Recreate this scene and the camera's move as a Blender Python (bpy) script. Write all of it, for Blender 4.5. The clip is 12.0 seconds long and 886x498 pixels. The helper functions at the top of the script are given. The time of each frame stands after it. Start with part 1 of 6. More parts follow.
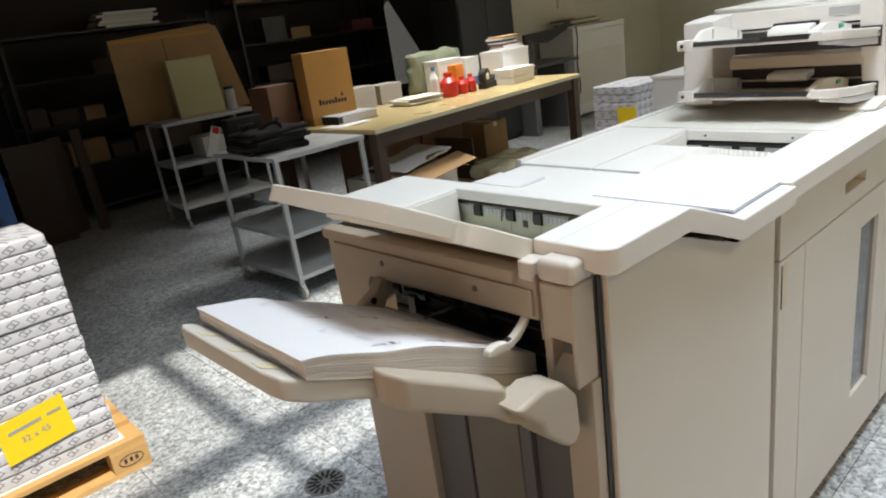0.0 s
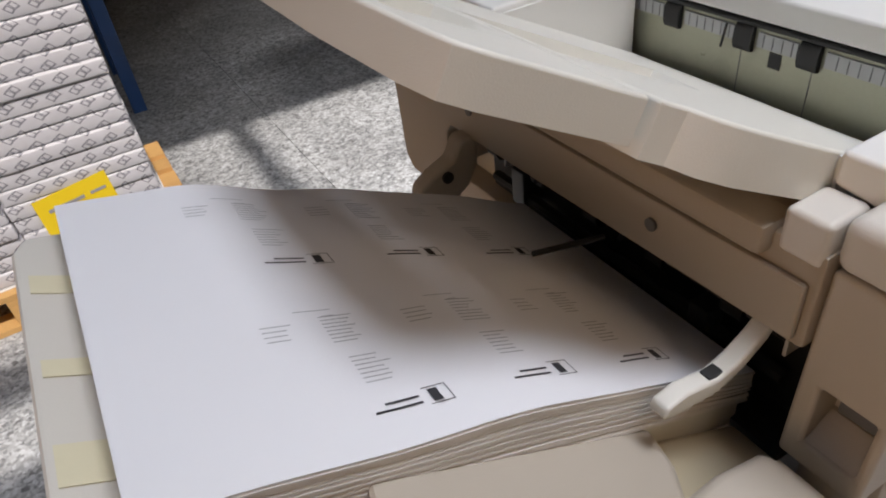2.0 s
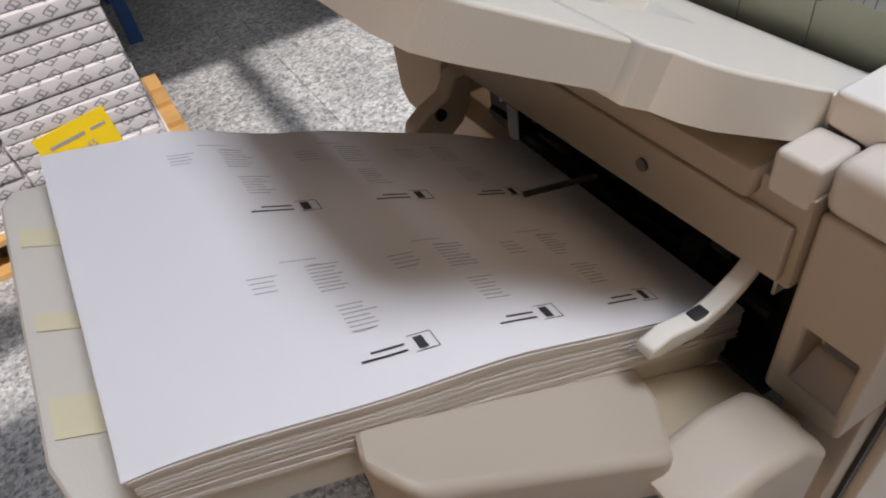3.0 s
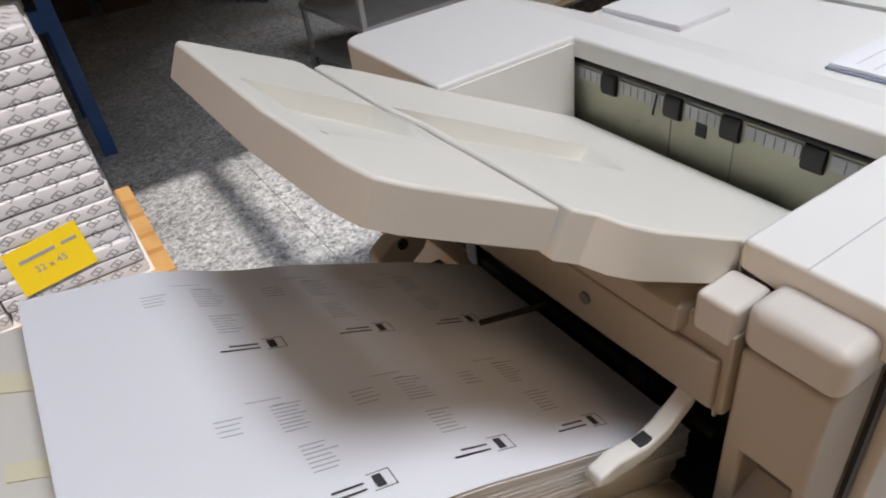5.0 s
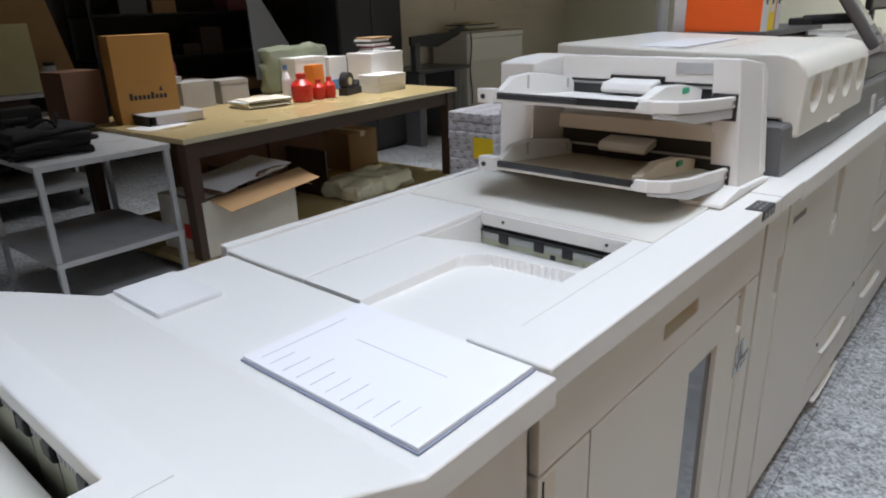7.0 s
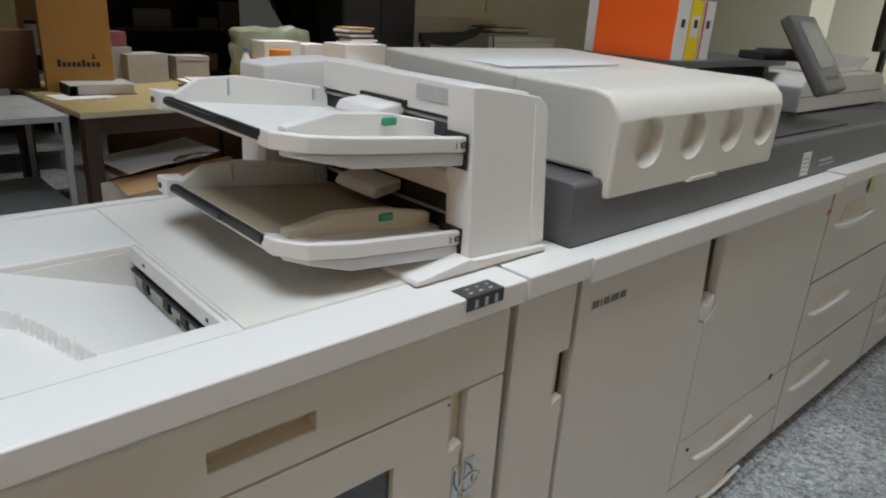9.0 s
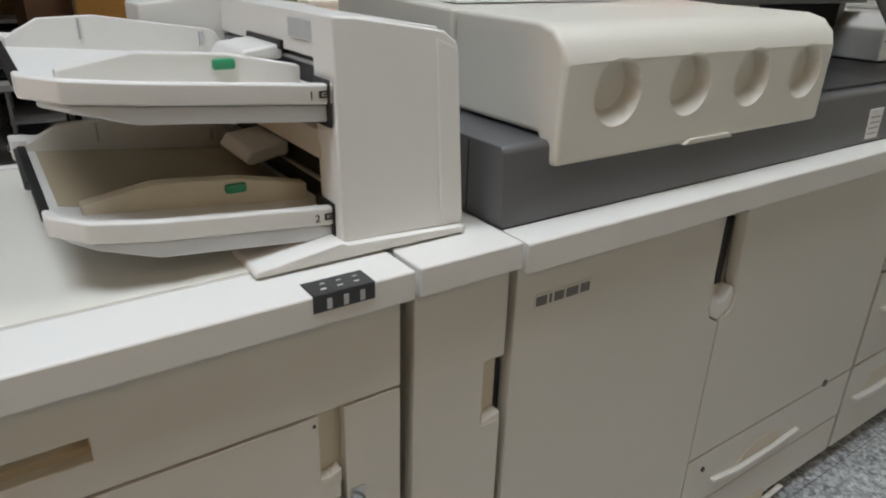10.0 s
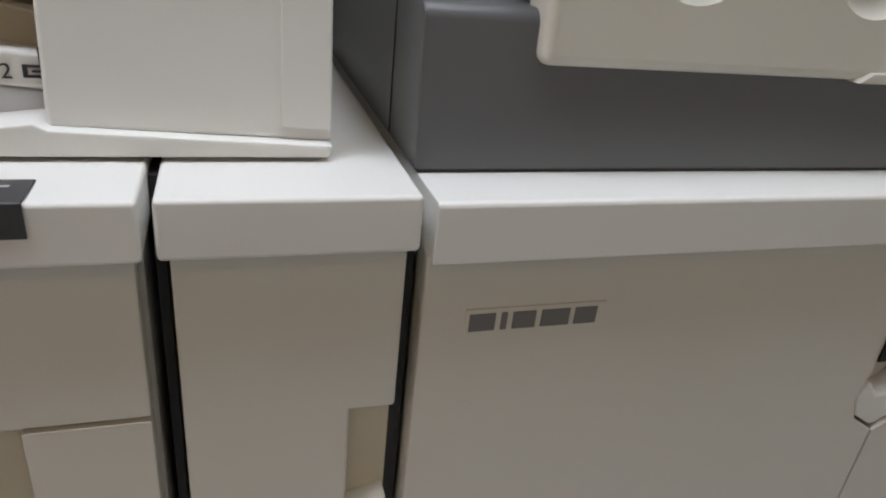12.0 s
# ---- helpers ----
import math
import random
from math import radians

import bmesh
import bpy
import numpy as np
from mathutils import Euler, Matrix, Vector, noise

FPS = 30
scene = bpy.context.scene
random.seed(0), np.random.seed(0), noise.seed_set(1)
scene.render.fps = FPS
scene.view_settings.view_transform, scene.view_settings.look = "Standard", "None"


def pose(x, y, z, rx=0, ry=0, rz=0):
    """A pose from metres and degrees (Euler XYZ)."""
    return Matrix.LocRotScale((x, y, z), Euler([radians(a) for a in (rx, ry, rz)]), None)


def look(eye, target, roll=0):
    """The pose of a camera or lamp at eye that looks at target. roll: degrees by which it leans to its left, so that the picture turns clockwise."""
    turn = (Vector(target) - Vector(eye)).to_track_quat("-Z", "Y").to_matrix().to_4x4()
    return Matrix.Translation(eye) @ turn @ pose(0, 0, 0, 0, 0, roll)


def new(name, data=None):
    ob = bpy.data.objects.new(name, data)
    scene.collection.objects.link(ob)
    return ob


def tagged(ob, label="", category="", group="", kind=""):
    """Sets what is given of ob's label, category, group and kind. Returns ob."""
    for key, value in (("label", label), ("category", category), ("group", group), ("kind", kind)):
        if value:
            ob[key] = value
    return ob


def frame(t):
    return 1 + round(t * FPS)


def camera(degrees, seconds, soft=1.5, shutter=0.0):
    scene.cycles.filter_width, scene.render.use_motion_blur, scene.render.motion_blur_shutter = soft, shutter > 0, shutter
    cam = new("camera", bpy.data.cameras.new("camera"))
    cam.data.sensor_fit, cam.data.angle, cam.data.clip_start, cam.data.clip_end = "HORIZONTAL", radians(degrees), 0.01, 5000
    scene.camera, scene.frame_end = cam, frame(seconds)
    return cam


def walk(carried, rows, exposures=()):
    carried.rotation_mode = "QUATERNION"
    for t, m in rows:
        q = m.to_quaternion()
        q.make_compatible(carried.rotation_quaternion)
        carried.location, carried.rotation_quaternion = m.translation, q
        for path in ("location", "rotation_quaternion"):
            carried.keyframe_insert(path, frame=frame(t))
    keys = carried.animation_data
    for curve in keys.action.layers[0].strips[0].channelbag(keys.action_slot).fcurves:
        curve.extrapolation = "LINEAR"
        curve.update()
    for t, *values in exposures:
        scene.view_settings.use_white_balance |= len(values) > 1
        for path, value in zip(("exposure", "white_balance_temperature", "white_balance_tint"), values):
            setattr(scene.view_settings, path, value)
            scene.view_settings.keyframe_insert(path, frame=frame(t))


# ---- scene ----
cam = camera(66.8, 12.0, soft=2.0)
PATH = [
    (0, (0.131, 0.05, 1.579), (1.364, 1.49, 0.941), -8.1),
    (0.5, (0.27, 0.213, 1.551), (1.37, 1.679, 0.75), -7.3),
    (1, (0.439, 0.383, 1.519), (1.349, 1.93, 0.636), -4.4),
    (1.5, (0.505, 0.523, 1.48), (1.318, 2.04, 0.462), -9.4),
    (2, (0.554, 0.564, 1.451), (1.259, 1.986, 0.234), -7.6),
    (2.5, (0.577, 0.578, 1.453), (1.181, 1.921, 0.1), -9.4),
    (2.7, (0.576, 0.573, 1.456), (1.164, 1.899, 0.079), -9.9),
    (4.3, (0.567, 0.549, 1.481), (1.24, 1.904, 0.173), -8.5),
    (4.5, (0.573, 0.549, 1.492), (1.268, 1.922, 0.215), -8.1),
    (5, (0.584, 0.546, 1.507), (1.367, 1.967, 0.338), -8.1),
    (5.5, (0.614, 0.525, 1.539), (1.533, 1.932, 0.455), -8.3),
    (6, (0.699, 0.449, 1.563), (1.848, 1.795, 0.631), -5.3),
    (6.5, (0.84, 0.292, 1.591), (2.122, 1.615, 0.811), -1.4),
    (7, (0.984, 0.203, 1.602), (2.39, 1.451, 0.92), -1.9),
    (7.5, (1.216, 0.153, 1.59), (2.683, 1.362, 0.968), 1.6),
    (7.7, (1.289, 0.126, 1.599), (2.761, 1.339, 1.001), 1.5),
    (9.3, (1.976, -0.102, 1.59), (3.193, 1.31, 0.863), 3.7),
    (9.5, (2.067, -0.089, 1.583), (3.238, 1.347, 0.831), 3.3),
    (10, (2.272, -0.09, 1.531), (3.322, 1.419, 0.743), 1.6),
    (10.5, (2.457, -0.085, 1.513), (3.349, 1.538, 0.757), 3.4),
    (11, (2.606, 0.057, 1.429), (3.376, 1.78, 0.766), 2.1),
    (11.5, (2.701, 0.156, 1.358), (3.407, 1.901, 0.683), 3.0),
    (12, (2.789, 0.179, 1.319), (3.379, 1.88, 0.448), 6.3),
]
EXPOSURES = [
    (0.0, 0.61, 6600, 8), (0.5, 0.52, 6600, 9), (1.0, 0.38, 6620, 12), (1.5, 0.21, 6640, 15), (2.0, 0.09, 6720, 16),
    (2.7, 0.04, 6800, 17), (4.3, 0.14, 6800, 17), (5.5, 0.16, 6560, 14), (6.2, 0.09, 6320, 13), (7.0, 0.08, 6220, 13),
    (7.7, 0.03, 6270, 13), (9.3, -0.16, 6500, 10), (10.5, -0.16, 6680, 10), (12.0, -0.08, 6520, 13),
]
walk(cam, [(t, look(eye, target, roll)) for t, eye, target, roll in PATH], EXPOSURES)

# ---- light ----
X0, X1, Y0, Y1, ZC = -4.0, 11.5, -5.0, 9.2, 4.0
world = bpy.data.worlds.new("sky_world")
scene.world = world
world.use_nodes = True
wn = world.node_tree
sky = wn.nodes.new("ShaderNodeTexSky")
sky.sky_type = "NISHITA"
sky.sun_disc = False
SUN_EL, SUN_AZ = radians(60), radians(183)
sky.sun_elevation, sky.sun_rotation = SUN_EL, SUN_AZ
wn.links.new(sky.outputs["Color"], wn.nodes["Background"].inputs["Color"])
wn.nodes["Background"].inputs["Strength"].default_value = 0.1


def lamp(name, kind, m, energy, color, **settings):
    data = bpy.data.lights.new(name, kind)
    data.energy, data.color = energy, color
    for key, value in settings.items():
        if key == "angle":
            data.angle = value
        elif key == "size":
            data.shape = "RECTANGLE"
            data.size, data.size_y = value
        elif key == "spread":
            data.spread = value
    ob = new(name, data)
    ob.matrix_world = m
    return ob


# sunlight falls from the south, through the roof lights
sun_from = Vector((math.sin(SUN_AZ) * math.cos(SUN_EL), math.cos(SUN_AZ) * math.cos(SUN_EL), math.sin(SUN_EL)))
lamp("sun", "SUN", look(sun_from * 10, (0, 0, 0)), 3.3, (1.0, 0.95, 0.88), angle=radians(1.2))
lamp("roof_lantern_sky", "AREA", pose(1.62, 0.35, 3.98), 33, (0.80, 0.89, 1.0), size=(1.34, 1.0), spread=radians(108))
# unseen fill, added above the press decks and hood
lamp("press_fill", "AREA", pose(3.9, 0.45, 3.98), 22, (0.88, 0.94, 1.0), size=(1.4, 1.0), spread=radians(108))
# unseen fill, added and tilted to brighten the end wall and column
lamp("end_wall_fill", "AREA", pose(8.6, 0.6, 3.96, 0, -38, 0), 85, (1.0, 0.98, 0.92), size=(1.4, 0.7), spread=radians(130))
# unseen warm fill, added to tint the shade under the exit tray
lamp("front_warm_fill", "AREA", pose(1.5, -2.45, 3.98, 18, 0, 0), 13, (1.0, 0.75, 0.48), size=(1.5, 0.65), spread=radians(88))
# unseen orange fill, added from the west to warm shaded end faces and paper
lamp("west_warm_fill", "AREA", pose(X0 + 0.02, -0.6, 1.75, 90, 0, -90), 13, (1.0, 0.60, 0.29), size=(4.0, 1.5), spread=radians(80))
# unseen fill, added overhead to brighten the work table
lamp("table_fill", "AREA", pose(4.6, 4.1, 3.98), 46, (0.97, 0.97, 0.97), size=(2.4, 0.85), spread=radians(84))
# unseen south window light, added to brighten the machine fronts
lamp("south_front_fill", "AREA", pose(7.0, Y0 + 0.02, 1.75, 90, 0, 0), 18, (1.0, 0.91, 0.78), size=(6.0, 1.5), spread=radians(110))


# ---- materials ----
def material(name, color, rough=0.5, metal=0.0, var=0.06, scale=8.0, bump=0.05, grain=220.0, spec=0.5, dirt=None, dirt_amount=0.0, coat=0.0, per_piece=0.0):
    """A principled surface with variation at two scales and fine relief."""
    m = bpy.data.materials.new(name)
    m.use_nodes = True
    n, l = m.node_tree.nodes, m.node_tree.links
    b = n["Principled BSDF"]
    b.inputs["Metallic"].default_value = metal
    b.inputs["Specular IOR Level"].default_value = spec
    b.inputs["Coat Weight"].default_value = coat
    geo = n.new("ShaderNodeNewGeometry")
    big = n.new("ShaderNodeTexNoise")
    big.inputs["Scale"].default_value = scale
    big.inputs["Detail"].default_value = 5
    fine = n.new("ShaderNodeTexNoise")
    fine.inputs["Scale"].default_value = grain
    fine.inputs["Detail"].default_value = 3
    l.new(geo.outputs["Position"], big.inputs["Vector"])
    l.new(geo.outputs["Position"], fine.inputs["Vector"])
    lo = tuple(max(0.0, c * (1 - var)) for c in color)
    hi = tuple(min(1.0, c * (1 + var)) for c in color)
    mix = n.new("ShaderNodeMix")
    mix.data_type = "RGBA"
    mix.inputs[6].default_value, mix.inputs[7].default_value = (*lo, 1), (*hi, 1)
    add = n.new("ShaderNodeMath")
    add.operation = "MULTIPLY_ADD"
    add.inputs[1].default_value, add.inputs[2].default_value = 0.35, 0.0
    l.new(fine.outputs["Fac"], add.inputs[0])
    add2 = n.new("ShaderNodeMath")
    add2.operation = "MULTIPLY_ADD"
    add2.inputs[1].default_value = 0.65
    l.new(big.outputs["Fac"], add2.inputs[0])
    l.new(add.outputs[0], add2.inputs[2])
    l.new(add2.outputs[0], mix.inputs["Factor"])
    out = mix.outputs[2]
    if dirt:
        ramp = n.new("ShaderNodeValToRGB")
        ramp.color_ramp.elements[0].position, ramp.color_ramp.elements[1].position = 0.52, 0.72
        d = n.new("ShaderNodeTexNoise")
        d.inputs["Scale"].default_value, d.inputs["Detail"].default_value = scale * 0.6, 8
        l.new(geo.outputs["Position"], d.inputs["Vector"])
        l.new(d.outputs["Fac"], ramp.inputs["Fac"])
        mul = n.new("ShaderNodeMath")
        mul.operation = "MULTIPLY"
        mul.inputs[1].default_value = dirt_amount
        l.new(ramp.outputs["Color"], mul.inputs[0])
        dm = n.new("ShaderNodeMix")
        dm.data_type = "RGBA"
        dm.inputs[7].default_value = (*dirt, 1)
        l.new(mul.outputs[0], dm.inputs["Factor"])
        l.new(out, dm.inputs[6])
        out = dm.outputs[2]
    if per_piece:
        info = n.new("ShaderNodeObjectInfo")
        hsv = n.new("ShaderNodeHueSaturation")
        rng = n.new("ShaderNodeMapRange")
        rng.inputs["To Min"].default_value, rng.inputs["To Max"].default_value = 1 - per_piece, 1 + per_piece
        l.new(info.outputs["Random"], rng.inputs["Value"])
        l.new(rng.outputs["Result"], hsv.inputs["Value"])
        l.new(out, hsv.inputs["Color"])
        out = hsv.outputs["Color"]
    l.new(out, b.inputs["Base Color"])
    rr = n.new("ShaderNodeMapRange")
    rr.inputs["To Min"].default_value, rr.inputs["To Max"].default_value = max(0.02, rough - 0.07), min(1, rough + 0.07)
    l.new(big.outputs["Fac"], rr.inputs["Value"])
    l.new(rr.outputs["Result"], b.inputs["Roughness"])
    if bump:
        bp = n.new("ShaderNodeBump")
        bp.inputs["Strength"].default_value, bp.inputs["Distance"].default_value = bump, 0.002
        l.new(fine.outputs["Fac"], bp.inputs["Height"])
        l.new(bp.outputs["Normal"], b.inputs["Normal"])
    return m


def mnode(n, l, op, a, b=None, c=None):
    x = n.new("ShaderNodeMath")
    x.operation = op
    for i, v in enumerate((a, b, c)):
        if v is None:
            continue
        if isinstance(v, (int, float)):
            x.inputs[i].default_value = v
        else:
            l.new(v, x.inputs[i])
    return x.outputs[0]


PLASTIC = material("printer_plastic_white", (0.73, 0.715, 0.675), 0.42, var=0.025, scale=3, bump=0.12, grain=900, dirt=(0.60, 0.55, 0.45), dirt_amount=0.10)
PANEL = material("printer_panel_beige", (0.645, 0.617, 0.55), 0.46, var=0.03, scale=2.5, bump=0.12, grain=900, dirt=(0.5, 0.45, 0.36), dirt_amount=0.10)
HOOD = material("hood_plastic_cream", (0.72, 0.695, 0.62), 0.42, var=0.025, scale=3, bump=0.12, grain=900, dirt=(0.6, 0.55, 0.45), dirt_amount=0.1)
# beige plastic like PANEL, darkened for the shade under the exit tray
SHADED_FASCIA = material("fascia_plastic_deep_shade", (0.36, 0.30, 0.225), 0.46, var=0.04, scale=4, bump=0.12, grain=900, dirt=(0.45, 0.39, 0.29), dirt_amount=0.15)
# the same plastic, less dark, for the other shaded end-face parts
SHADED_BEIGE = material("end_face_plastic_shaded", (0.455, 0.40, 0.325), 0.45, var=0.03, scale=4, bump=0.12, grain=900, dirt=(0.45, 0.38, 0.28), dirt_amount=0.12)
# tan for grip recesses, the handle patches and the lower side guide
GRIP = material("tan_grip_plastic", (0.62, 0.555, 0.43), 0.45, var=0.04, scale=9, bump=0.1, grain=700, dirt=(0.45, 0.38, 0.26), dirt_amount=0.2)
# white tray plastic, greyed for the shade below the rim
SKIRT_SHADED = material("tray_skirt_white_shaded", (0.60, 0.61, 0.62), 0.42, var=0.03, scale=4, bump=0.1, grain=900)
CAP = material("plastic_cream_cap", (0.60, 0.565, 0.505), 0.42, var=0.03, scale=4, bump=0.12, grain=900, dirt=(0.5, 0.44, 0.34), dirt_amount=0.12)
LIFT = material("olive_grey_lift_cover", (0.17, 0.16, 0.13), 0.3, var=0.12, scale=6, bump=0.05, dirt=(0.09, 0.08, 0.06), dirt_amount=0.4)
# tan of the wing pad, darkened further for shade
TAN = material("plastic_tan_shaded", (0.46, 0.385, 0.26), 0.45, var=0.05, scale=9, bump=0.1, grain=700, dirt=(0.45, 0.37, 0.25), dirt_amount=0.25)
GREY = material("printer_plastic_grey", (0.115, 0.115, 0.118), 0.4, var=0.05, scale=5, bump=0.15, grain=900)
DARKGREY = material("dark_plastic", (0.04, 0.041, 0.043), 0.35, var=0.1, scale=20, bump=0.05)
BLACK = material("black_plastic", (0.012, 0.012, 0.012), 0.5, var=0.2, scale=30, bump=0.05)
GUIDE = material("paper_exit_plate", (0.42, 0.42, 0.31), 0.3, metal=0.25, var=0.12, scale=14, bump=0.06, dirt=(0.12, 0.11, 0.08), dirt_amount=0.5)
GREEN = material("green_knob", (0.03, 0.27, 0.13), 0.4, var=0.05)
SMOKE = material("smoked_window", (0.05, 0.055, 0.065), 0.12, var=0.2, scale=6, bump=0.02, coat=0.3)
SHEET = material("white_paper", (0.76, 0.755, 0.765), 0.75, var=0.012, scale=10, bump=0.03, grain=600)
PAGES = material("paper_edges", (0.70, 0.66, 0.62), 0.8, var=0.06, scale=40, bump=0.1, grain=300)
PRINT = material("printed_ink", (0.03, 0.03, 0.035), 0.7, var=0.15, scale=60, bump=0)
PRINT_SOFT = material("printed_small_text", (0.30, 0.30, 0.31), 0.75, var=0.25, scale=300, bump=0)
PRINT_FAINT = material("faint_print", (0.48, 0.48, 0.51), 0.75, var=0.15, scale=200, bump=0)
STEEL = material("painted_steel_grey", (0.46, 0.47, 0.47), 0.45, var=0.07, scale=12, bump=0.05, dirt=(0.2, 0.19, 0.17), dirt_amount=0.35)
CHROME = material("chrome", (0.6, 0.6, 0.6), 0.18, metal=1.0, var=0.05, bump=0)
RUBBER = material("caster_rubber", (0.35, 0.34, 0.32), 0.6, var=0.15, scale=40)
TABLETOP = material("laminate_ochre", (0.45, 0.35, 0.165), 0.28, var=0.03, scale=1.5, bump=0.03, dirt=(0.36, 0.28, 0.14), dirt_amount=0.06)
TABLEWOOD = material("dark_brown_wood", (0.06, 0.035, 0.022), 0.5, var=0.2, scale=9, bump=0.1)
KRAFT = material("corrugated_cardboard", (0.36, 0.22, 0.10), 0.85, var=0.08, scale=7, bump=0.15, grain=160, dirt=(0.25, 0.15, 0.07), dirt_amount=0.4)
KRAFT_ORANGE = material("yellow_brown_carton", (0.50, 0.26, 0.07), 0.8, var=0.06, scale=8, bump=0.1, dirt=(0.38, 0.2, 0.06), dirt_amount=0.3)
KRAFT_DARK = material("dark_brown_cardboard", (0.17, 0.088, 0.05), 0.85, var=0.1, scale=7, bump=0.12, grain=160, dirt=(0.11, 0.06, 0.04), dirt_amount=0.4)
CARTON_WHITE = material("white_carton", (0.66, 0.62, 0.52), 0.8, var=0.05, scale=8, bump=0.1, dirt=(0.45, 0.4, 0.3), dirt_amount=0.25)
BOXWHITE = material("white_cardboard_box", (0.72, 0.71, 0.69), 0.7, var=0.04, scale=10, bump=0.06)
YELLOW = material("yellow_paper", (0.86, 0.62, 0.01), 0.7, var=0.03, scale=14, bump=0.03)
RED = material("red_plastic", (0.55, 0.025, 0.012), 0.3, var=0.08, scale=15, bump=0.02)
ORANGE = material("orange_card", (0.90, 0.13, 0.008), 0.5, var=0.03, scale=10, bump=0.05)
ORANGE_P = material("orange_plastic", (0.8, 0.25, 0.02), 0.4, var=0.05)
BLUE = material("blue_enamel", (0.025, 0.09, 0.27), 0.4, var=0.1, scale=10, dirt=(0.03, 0.05, 0.1), dirt_amount=0.3)
SLEEVE = material("grey_blue_sleeve", (0.26, 0.29, 0.37), 0.3, var=0.08, scale=20)
OUTLET = material("dull_outlet_metal", (0.17, 0.17, 0.165), 0.5, var=0.2, scale=40, bump=0.1)
BLUECARD = material("blue_card", (0.08, 0.2, 0.4), 0.6, var=0.06)
WOOD = material("pallet_pine", (0.56, 0.33, 0.12), 0.75, var=0.16, scale=11, bump=0.35, grain=120, dirt=(0.3, 0.17, 0.07), dirt_amount=0.4, per_piece=0.12)
CLOTH = material("black_fabric", (0.014, 0.013, 0.014), 0.9, var=0.3, scale=30, bump=0.3, grain=400)
CREAM = material("cream_packaging", (0.55, 0.50, 0.27), 0.6, var=0.06, scale=6, bump=0.06)
FILMWRAP = material("clear_wrap", (0.62, 0.60, 0.42), 0.22, var=0.2, scale=18, bump=0.5, grain=45, coat=0.3)
GREYBOARD = material("grey_board", (0.34, 0.32, 0.29), 0.75, var=0.08, scale=9, bump=0.1, dirt=(0.24, 0.22, 0.19), dirt_amount=0.3)
BAGMAT = material("pale_green_bag", (0.20, 0.22, 0.15), 0.3, var=0.12, scale=16, bump=0.5, grain=40)
WALL = material("plaster_cream", (0.62, 0.58, 0.47), 0.85, var=0.05, scale=1.2, bump=0.2, grain=90, dirt=(0.38, 0.34, 0.26), dirt_amount=0.3)
WALL_PALE = material("plaster_pale_green", (0.68, 0.70, 0.60), 0.85, var=0.04, scale=1.2, bump=0.15, grain=90)
# near-black colour stands in for dimness far from the roof light
WALL_DARK = material("wall_gloom_near_black", (0.03, 0.024, 0.021), 0.85, var=0.25, scale=2, bump=0.2, grain=60)
# unseen ceiling, made tan so that its bounce warms the shade
CEIL = material("ceiling_warm_bounce", (0.44, 0.36, 0.25), 0.9, var=0.06, scale=1.5, bump=0.1)
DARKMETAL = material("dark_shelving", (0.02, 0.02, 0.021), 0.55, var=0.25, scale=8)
PURPLE = material("dull_magenta_card", (0.20, 0.06, 0.07), 0.7, var=0.15)
SCREEN = material("dark_glass_screen", (0.02, 0.022, 0.024), 0.12, var=0.1, bump=0)
SCREEN_LCD = material("lcd_grey", (0.16, 0.17, 0.17), 0.25, var=0.08, bump=0)
LETTER = material("grey_badge_metal", (0.18, 0.17, 0.16), 0.4, metal=0.4, var=0.05, bump=0)
GROUT = material("floor_grout", (0.06, 0.06, 0.06), 0.9, var=0.2, scale=20)
NOTE = material("pale_green_note", (0.62, 0.70, 0.36), 0.7, var=0.04)
TAPE = material("masking_tape", (0.68, 0.63, 0.44), 0.5, var=0.05, scale=20)


def emissive(name, color, strength):
    m = bpy.data.materials.new(name)
    m.use_nodes = True
    b = m.node_tree.nodes["Principled BSDF"]
    b.inputs["Base Color"].default_value = (*color, 1)
    b.inputs["Emission Color"].default_value = (*color, 1)
    b.inputs["Emission Strength"].default_value = strength
    return m


BLUE_GLOW = emissive("blue_signal_glow", (0.15, 0.4, 1.0), 4.0)


